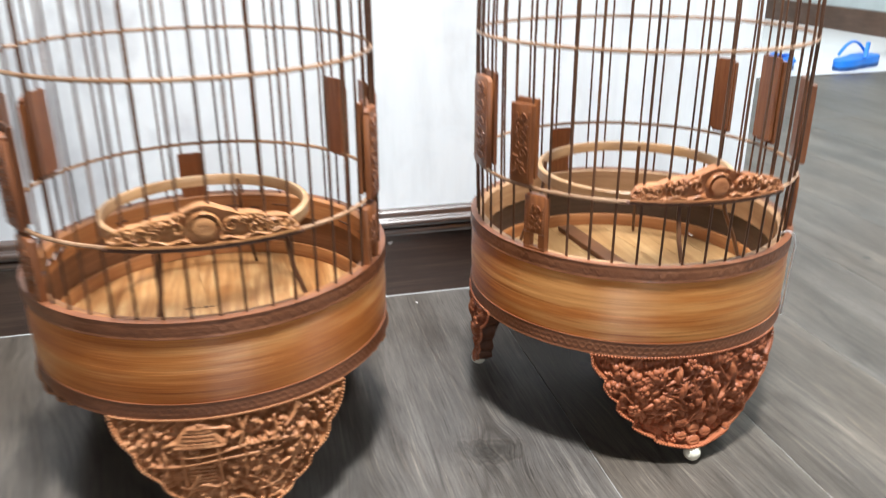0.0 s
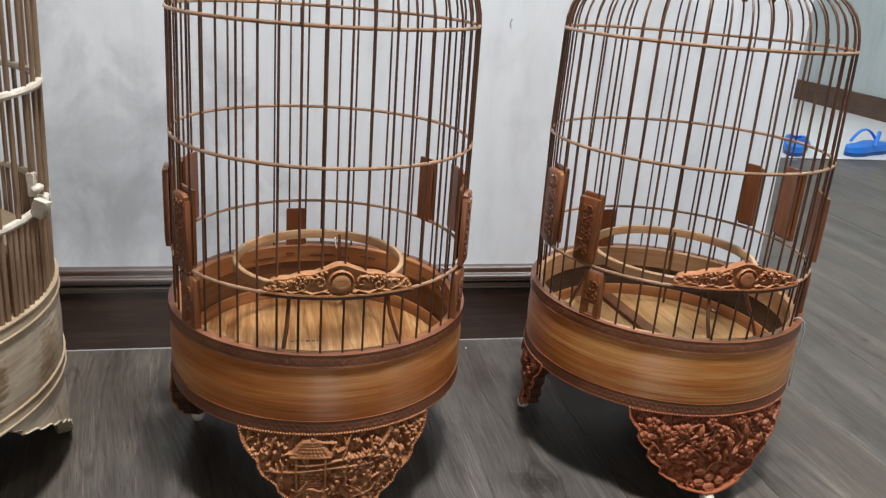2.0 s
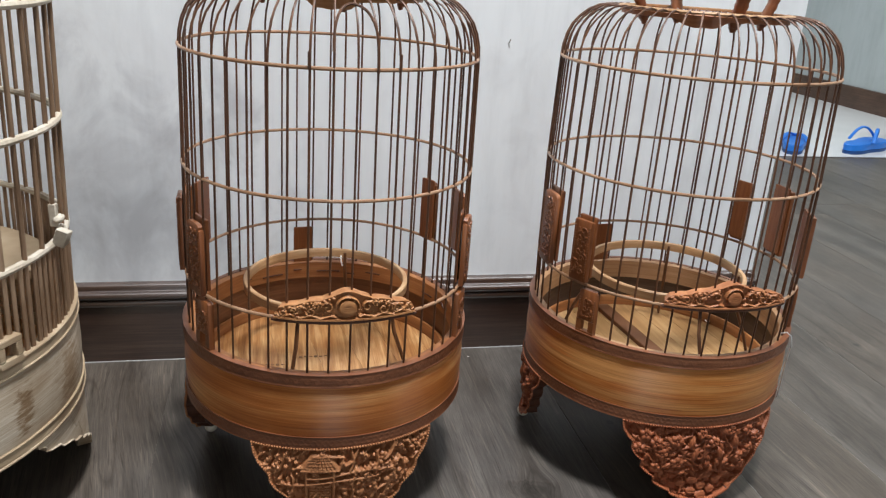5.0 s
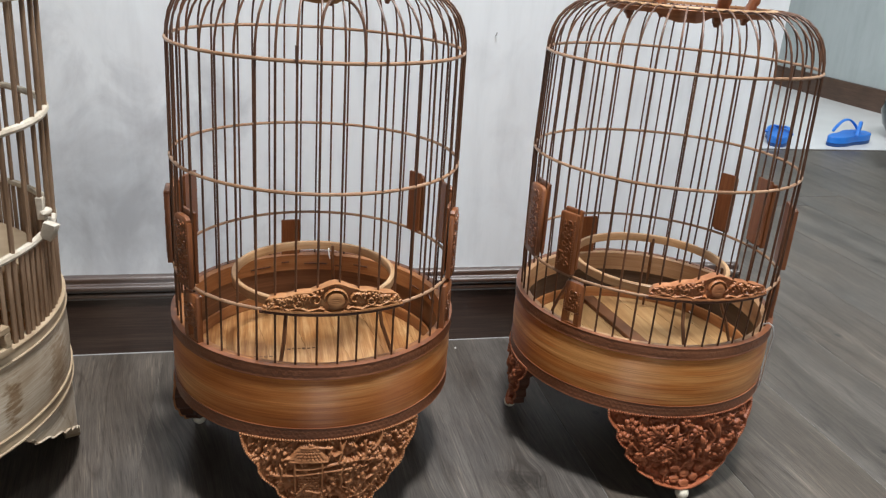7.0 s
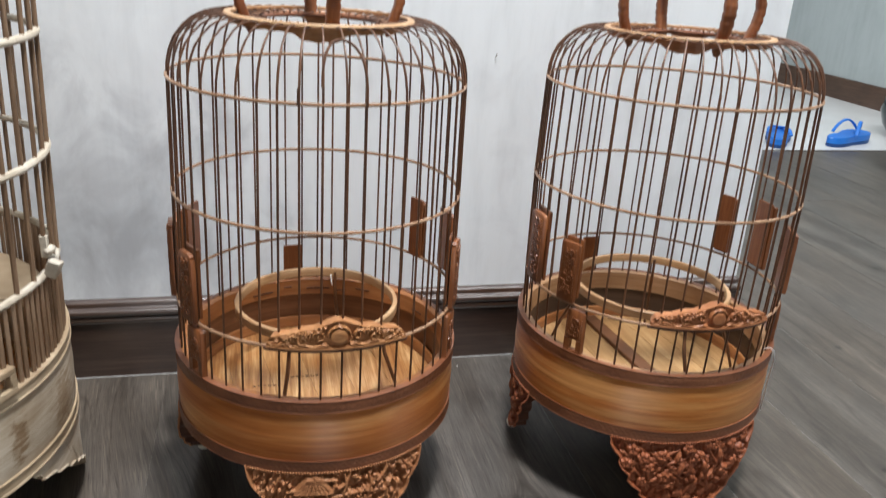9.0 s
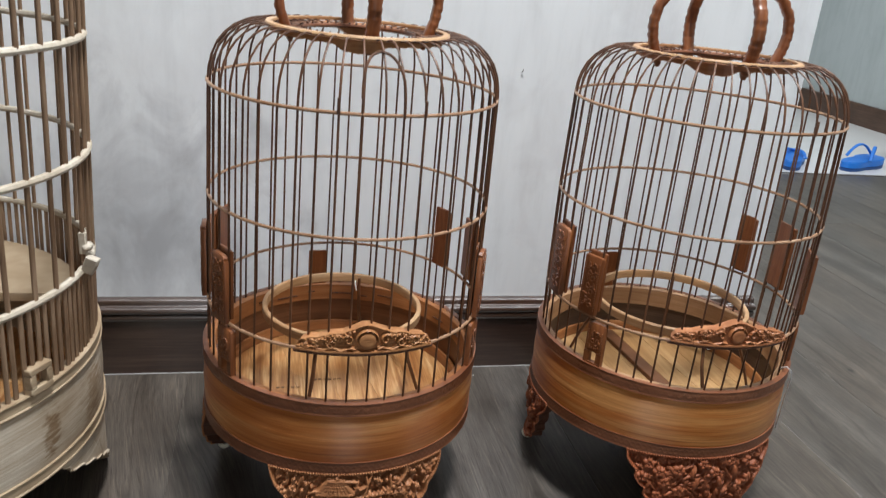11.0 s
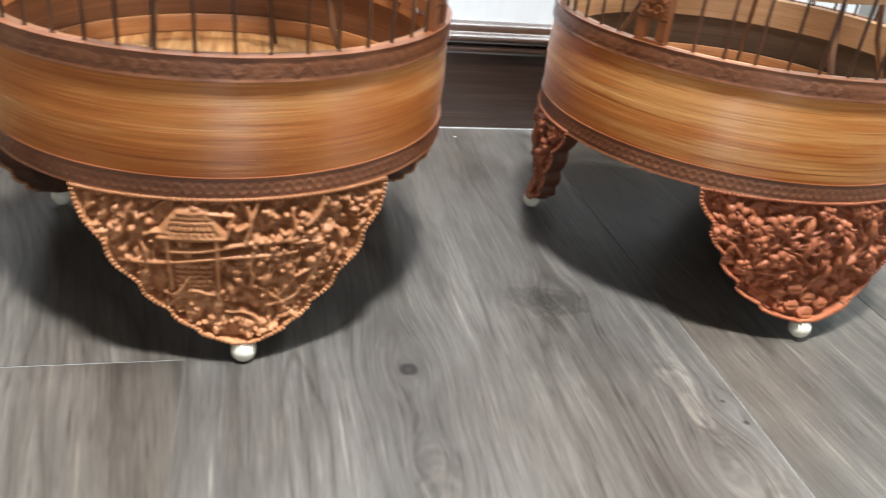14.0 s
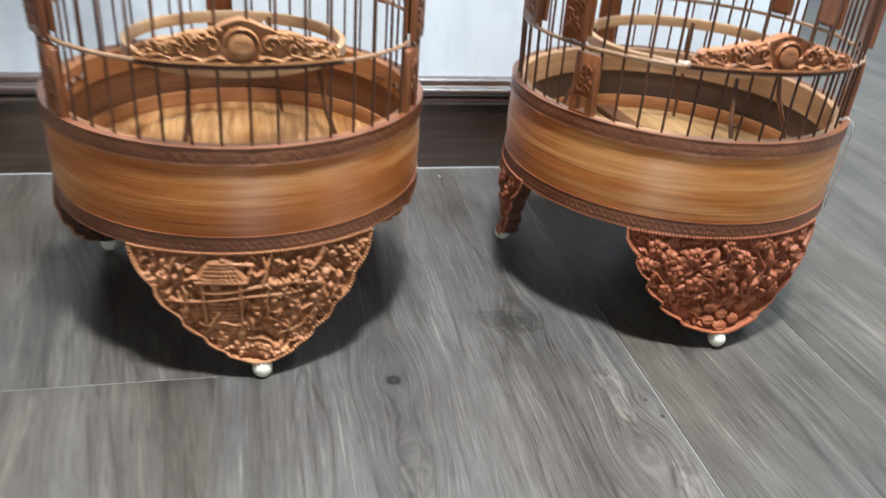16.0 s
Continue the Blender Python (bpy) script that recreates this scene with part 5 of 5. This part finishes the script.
    if spec["latch"]:
        me = Mesh()
        w, h = 0.026, 0.026
        for y0, y1, z0, z1 in ((-w / 2, w / 2, 0, 0.007), (-w / 2, w / 2, h - 0.006, h), (-w / 2, -w / 2 + 0.007, 0.007, h - 0.006), (w / 2 - 0.007, w / 2, 0.007, h - 0.006)):
            me.box(-0.004, 0.005, y0, y1, zt - 0.001 + z0, zt - 0.001 + z1, 0.0008, pose(bar_r(zt) + 0.003, 0, 0))
        part("latch_frame", me, PALE_RIM, root, "small square wooden frame").matrix_basis = pose(0, 0, 0, 0, 0, -28.5)
        me = Mesh()
        r1 = bar_r(z_rings[0])
        for q in range(4):
            me.box(-0.001, 0.010, -0.0017, 0.0017, 0.0, 0.018 - 0.0015 * q, 0.0006, pose(r1 + 0.001, -0.006 + 0.0036 * q, z_rings[0] + 0.001, 12 - 5 * q, 22, 0))
        me.box(-0.003, 0.004, -0.003, 0.003, 0.012, 0.034, 0.001, pose(r1, 0.004, z_rings[0] + 0.003))
        me.ball((r1 + 0.004, 0.006, z_rings[0] + 0.022), (0.005, 0.009, 0.004), 8, 6)
        me.ball((r1 + 0.002, 0.014, z_rings[0] + 0.010), (0.005, 0.007, 0.004), 8, 6)
        part("spout_block", me, PALE_RING, root, "raw white wooden block on the ring").matrix_basis = pose(0, 0, 0, 0, 0, -5)
        me = Mesh()
        rs = bar_r(0.235) - 0.012
        arc = [(rs * math.cos(radians(a)), rs * math.sin(radians(a))) for a in range(8, 173, 5)]
        me.prism(arc, 0.0, -0.009, 0.0008, Matrix.Translation((0, 0, 0.238)) @ Matrix(((1, 0, 0, 0), (0, 0, 1, 0), (0, 1, 0, 0), (0, 0, 0, 1))))
        part("shelf", me, PALE_RIM, root, "half-round wooden shelf inside")
    if spec["crest"]:
        a0, a1, hh = spec["crest"]
        me = Mesh()
        crest(me, rng, bar_r(z_rings[0]) + 0.0012, z_rings[0] + 0.001, a0, a1, hh)
        ob = part("crest", me, spec["crest_mat"], root, "carved crest with round medal and scrolls", 50)
        rail = Mesh()
        rail.tube([polar(bar_r(z_rings[0]) + 0.0062, a0 - 1 + (a1 - a0 + 2) * q / 30, z_rings[0] + 0.0015) for q in range(31)], 0.0017, 6)
        part("rail", rail, DARK_BACK, ob, "thin dark brown rail")
    return root


def perch_hoop(centre, z_board, z_hoop, r, legs, clip=None):
    """A flat bent-wood hoop on thin curved legs."""
    root = thing("perch_hoop", pose(centre[0], centre[1], z_board), "pale bent-wood hoop on curved legs inside the cage", "perch")
    h = z_hoop - z_board
    me = Mesh()
    me.lathe([(r - 0.0050, h - 0.0095), (r - 0.0052, h - 0.001), (r - 0.0044, h), (r - 0.001, h), (r, h - 0.001), (r - 0.0002, h - 0.0095)], 96)
    part("hoop", me, HOOP, root)
    leg = Mesh()
    leg.tube([(r - 0.007, 0, h - 0.003), (r - 0.007, 0, h - 0.02), (r - 0.002, 0, h - 0.045), (r + 0.009, 0, h - 0.070), (r + 0.022, 0, 0.001)], [0.0016, 0.0019, 0.0021, 0.002, 0.0016], 6)
    data = leg.data("leg", BAR, 60)
    for a in legs:
        ob = part("leg", data, None, root)
        ob.matrix_basis = pose(0, 0, 0, 0, 0, a)
    if clip is not None:
        me = Mesh()
        me.tube([(r - 0.0085, 0, h - 0.019), (r - 0.0095, 0.001, h - 0.013), (r - 0.0080, 0.002, h - 0.008), (r - 0.0060, 0.002, h - 0.0075)], 0.0008, 6)
        part("clip", me, SCRAP, root, "small white plastic clip").matrix_basis = pose(0, 0, 0, 0, 0, clip)
    return root


def scrap(x, y, z, size=1.0):
    """A small curled scrap of white paper."""
    me = Mesh()
    me.grid([[(u * 0.003 + 0.0005 * math.sin(v), v * 0.0016, 0.0006 + 0.0011 * (v / 2) ** 2 + h) for v in range(-2, 3)] for h in (0.0, 0.0004) for u in ((-1, 0, 1) if h == 0 else (1, 0, -1))], False, True)
    where = "on the cage's floor board" if z > 0.01 else "on the grey plank floor"
    ob = tagged(new("paper_scrap", me.data("paper_scrap", SCRAP, 60)), "small white paper scrap " + where, "scrap")
    ob.matrix_world = pose(x, y, z, 0, 0, 25) @ Matrix.Scale(size, 4)


def wall_nail(x, y, z):
    """A short bent nail with a small head, its tip in the wall."""
    me = Mesh()
    me.tube([Vector(p) for p in ((0, 0.004, -0.0004), (0, -0.0015, 0.0), (0.0003, -0.0028, 0.0012), (0.0008, -0.0034, 0.0034))], 0.0006, 8)
    nail = thing("wall_nail", pose(x, y, z), "short bent dark nail in the white wall", "nail")
    part("shaft", me, NAIL, nail)
    head = Mesh()
    head.ball(Vector((0.0008, -0.0034, 0.0036)), 0.0008, 8, 6)
    part("head", head, NAIL, nail)


CA, CB, CC = (-0.018, 0.708), (0.372, 0.706), (-0.485, 0.676)
COMMON = dict(bars=48, marks=[], arch=None, lean=(0.0, 0.0), belly=0.0, drum_bottom=0.1085, drum_top=0.188, board_z=0.125, bar_rad=0.0011, ring_rad=0.0017, vine=True, band=BAND, band_label="dark band carved with a wavy vine",
              lining=INNER, rim=RIM, lip=RIM, board=BOARD, bar=BAR, ring=RING, plate_t=0.0048, head="square", handle=1.0, light_band=0.018, latch=False, batten=False, writing=False, wire=None, bead=0.00130, leg_tip=0.0152, foot=True, leg_back=DARK_BACK, back_label="plain inner face, dark brown with shade in its colour", lobe=-94, extra=0)
SPEC_A = dict(COMMON, marks=[(58, 66, 0.010, 0.0), (72, 76, 0.014, 0.0), (80, 92, 0.012, 0.0), (100, 104, 0.009, 0.0), (110, 121, 0.013, 0.0), (128, 133, 0.010, 0.0), (160, 176, 0.010, 0.0022), (180, 190, 0.013, 0.0018), (4, 14, 0.011, 0.0018), (22, 30, 0.013, 0.0)],
              arch=(-78.7, -93.4), seed=3, head="knob", lean=(0.0059, -0.0058), belly=0.0006, drum_r=0.1488, bar_low=0.1445, bar_up=0.1425, rings=[0.2415, 0.3545], z_up=0.465, z_top=0.519, r_top=0.088, r_in=0.058, bamboo=BAMBOO, carved=CARVED_A,
              plate=PLATE_A, strip=0.042, strip_turn=9, legs=[(-85.5, 2.8), (34.5, 0), (156, -0.5)], leg_half=36, leg_outline=APRON_A, carve=carve_garden, bar_start=-93.3, door=[(-101.0, 1), (-71.0, 1)],
              arms=[-86, 4, 94, 184], crest=(-112, -62, 0.030), crest_mat=CREST_A, writing=True, lining=INNER_A,
              brackets=[(-178, 0.2415, 0.027, 0.078, "both"), (158, 0.2415, 0.026, 0.071, "both"), (-150, 0.2415, 0.027, 0.071, "both"), (32.5, 0.2385, 0.019, 0.071, "both"), (8.5, 0.2455, 0.022, 0.069, "both"), (-25, 0.2415, 0.022, 0.073, "both"),
                        (99, 0.184, 0.022, 0.049, "inner")],
              posts=[(-146, 0.024), (-28, 0.022)])
SPEC_B = dict(COMMON, seed=8, lean=(0.0061, 0.0079), belly=0.0026, drum_bottom=0.1045, drum_top=0.186, board_z=0.122, drum_r=0.1490, bar_low=0.1440, bar_up=0.1440, rings=[0.239, 0.3545], z_up=0.463, z_top=0.5165, r_top=0.088, r_in=0.058, bamboo=BAMBOO_B, carved=CARVED_B,
              plate=PLATE_A, strip=0.030, strip_turn=5.5, legs=[(-87.2, 2.8), (33.5, 0), (156, -2)], leg_half=36.5, leg_outline=APRON_B, carve=carve_flowers, bar_start=-90, door=[(-105.0, 1), (-75.0, 1)],
              arms=[-93, -3, 87, 177], crest=(-116, -64.5, 0.028), crest_mat=CREST_B, light_band=0.022, batten=True, lobe=-120, rim=RIM_B, board=BOARD_B, wire=-47,
              brackets=[(-176, 0.2425, 0.032, 0.080, "both"), (-152.5, 0.2425, 0.023, 0.066, "both"), (25.5, 0.2415, 0.019, 0.072, "both"), (2.5, 0.2425, 0.025, 0.080, "both"), (-26, 0.2425, 0.024, 0.071, "both"),
                        (96, 0.184, 0.022, 0.052, "inner")],
              posts=[(-146.5, 0.022), (-30, 0.022)])
SPEC_C = dict(COMMON, seed=5, bars=48, drum_r=0.2150, bar_low=0.2120, bar_up=0.2220, drum_bottom=0.110, drum_top=0.204, rings=[0.284, 0.392, 0.498], z_up=0.61, z_top=0.68, r_top=0.14, r_in=0.09,
              bar_rad=0.0023, ring_rad=0.0036, vine=False, band=PALE_RIM, band_label="raw tan band", bamboo=PALE, carved=PALE, lining=PALE_RIM, rim=PALE_RIM, lip=PALE_RIM, ring=PALE_RING, bar=PALE_BAR, plate=PALE_RING,
              strip=0.06, strip_turn=60, legs=[(-92.5, 0), (27.5, 0), (147.5, 0)], leg_half=51.5, leg_outline=APRON_C, leg_tip=0.0, foot=False, leg_back=PALE_RIM, back_label="", carve=carve_plain, bar_start=-86.5, door=[], arms=[0, 90, 180, 270], crest=None, crest_mat=PALE,
              brackets=[], posts=[], latch=True, extra=2, bead=0.0008)
cage(CA, SPEC_A, "amber bamboo bird cage with honey-brown carved legs, standing by the wall")
cage(CB, SPEC_B, "golden bamboo bird cage with reddish carved flower legs by the wall")
cage(CC, SPEC_C, "unfinished pale raw-wood bird cage with thick bars")
scrap(0.207, 0.929, 0.0, 0.36)
scrap(0.489, 0.772, 0.123)
wall_nail(0.2393, WALL_Y + 0.012, 0.4541)
perch_hoop(CA, 0.125, 0.2255, 0.0872, (-114, -37, 71), 73)
perch_hoop((0.3765, 0.7055), 0.122, 0.2310, 0.0915, (-88, -20, 60, 150))


# ---- sandals and pot in the hall ----
def sandal(m, label, arch):
    root = thing("sandal", m, label, "sandal", "pair of blue sandals")
    n = 40
    outline = []
    for i in range(n):
        a = 2 * math.pi * i / n
        y = math.sin(a) * 0.132
        w = 0.046 + 0.008 * math.sin(a) - 0.010 * math.exp(-((y + 0.02) / 0.05) ** 2)
        outline.append((math.copysign(abs(math.cos(a)) ** 0.75, math.cos(a)) * w, y))
    flat = Matrix(((1, 0, 0, 0), (0, 0, 1, 0), (0, 1, 0, 0), (0, 0, 0, 1)))
    for name, z0, z1, mat, label in (("outsole", 0.012, 0.0, BLUE_DARK, "dark blue outsole"), ("footbed", 0.034, 0.0121, BLUE, "")):
        me = Mesh()
        me.prism(outline, z0, z1, 0.003, flat)
        part(name, me, mat, root, label, 35)
    for side in (-1, 1):
        me = Mesh()
        pts = []
        for k in range(13):
            u = k / 12
            pts.append((side * (0.043 * (1 - u) ** 0.8), -0.035 + 0.110 * u, 0.030 + arch * math.sin(math.pi * min(1, u * 0.94 + 0.03)) ** 0.8))
        me.tube(pts, 0.0065, 8, flat=0.6)
        part("strap", me, BLUE, root)
    me = Mesh()
    me.tube([(0, 0.075, 0.033), (0, 0.074, 0.033 + arch * 0.45)], 0.005, 8)
    part("toe_post", me, BLUE, root)
    return root


sandal(pose(2.02, 2.365, 0.0, 0, 0, -63), "blue rubber thong sandal on the white floor", 0.050)
sandal(pose(1.745, 2.385, 0.0, 0, 0, -36), "blue rubber thong sandal with a flattened strap on the white floor", 0.018)

pot = thing("pot", pose(2.34, 2.45, 0), "dark green glazed pot on the white floor", "pot")
me = Mesh()
me.lathe([(0.0005, 0.004), (0.05, 0.0), (0.055, 0.008), (0.085, 0.05), (0.10, 0.10), (0.092, 0.15), (0.07, 0.185), (0.066, 0.20), (0.074, 0.21), (0.068, 0.214), (0.058, 0.20), (0.0005, 0.19)], 40, False)
part("body", me, GLAZE, pot)

# ---- floor planks ----
PW = 0.1695
PL = 1.21
EDGE = -0.041


def plank_mesh(width, length, mat, left=0.0003, right=0.0003, bevel=0.0004):
    me = Mesh()
    me.box(-width / 2 + left, width / 2 - right, -length / 2 + 0.0005, length / 2 - 0.0005, -0.03, 0.0, bevel)
    return me.data("plank", mat)


plank_data = plank_mesh(PW, PL, FLOOR)
rng = random.Random(12)
starts = {-1: 0.5585, 0: 1.05, 1: 1.3, 2: 1.12}
for k in range(-14, 16):
    if k == 1:
        continue
    width = PW * 2 if k == 0 else PW
    mat = FLOOR_KNOTTY if k == 0 else FLOOR_SLANT if k < 0 else FLOOR
    x = EDGE + PW * k + width / 2
    y = starts.get(k, rng.uniform(0, PL)) - PL * 3
    while y < TILE_Y:
        y0, y1 = max(y, Y0), min(y + PL, TILE_Y)
        if y1 - y0 > 0.02 and y1 > y0:
            if k > 2 and y1 - y0 > PL - 1e-4:
                ob = part("plank", plank_data, None, floor)
            else:
                ob = part("plank", plank_mesh(width, y1 - y0, mat, 0.0005 if k == 2 else 0.00005, 0.0003 if k == 0 else 0.00005 if k < 0 else 0.0002, 0.0001 if k <= 0 else 0.0004), None, floor)
            ob.location = (x, (y0 + y1) / 2, 0)
        y += PL
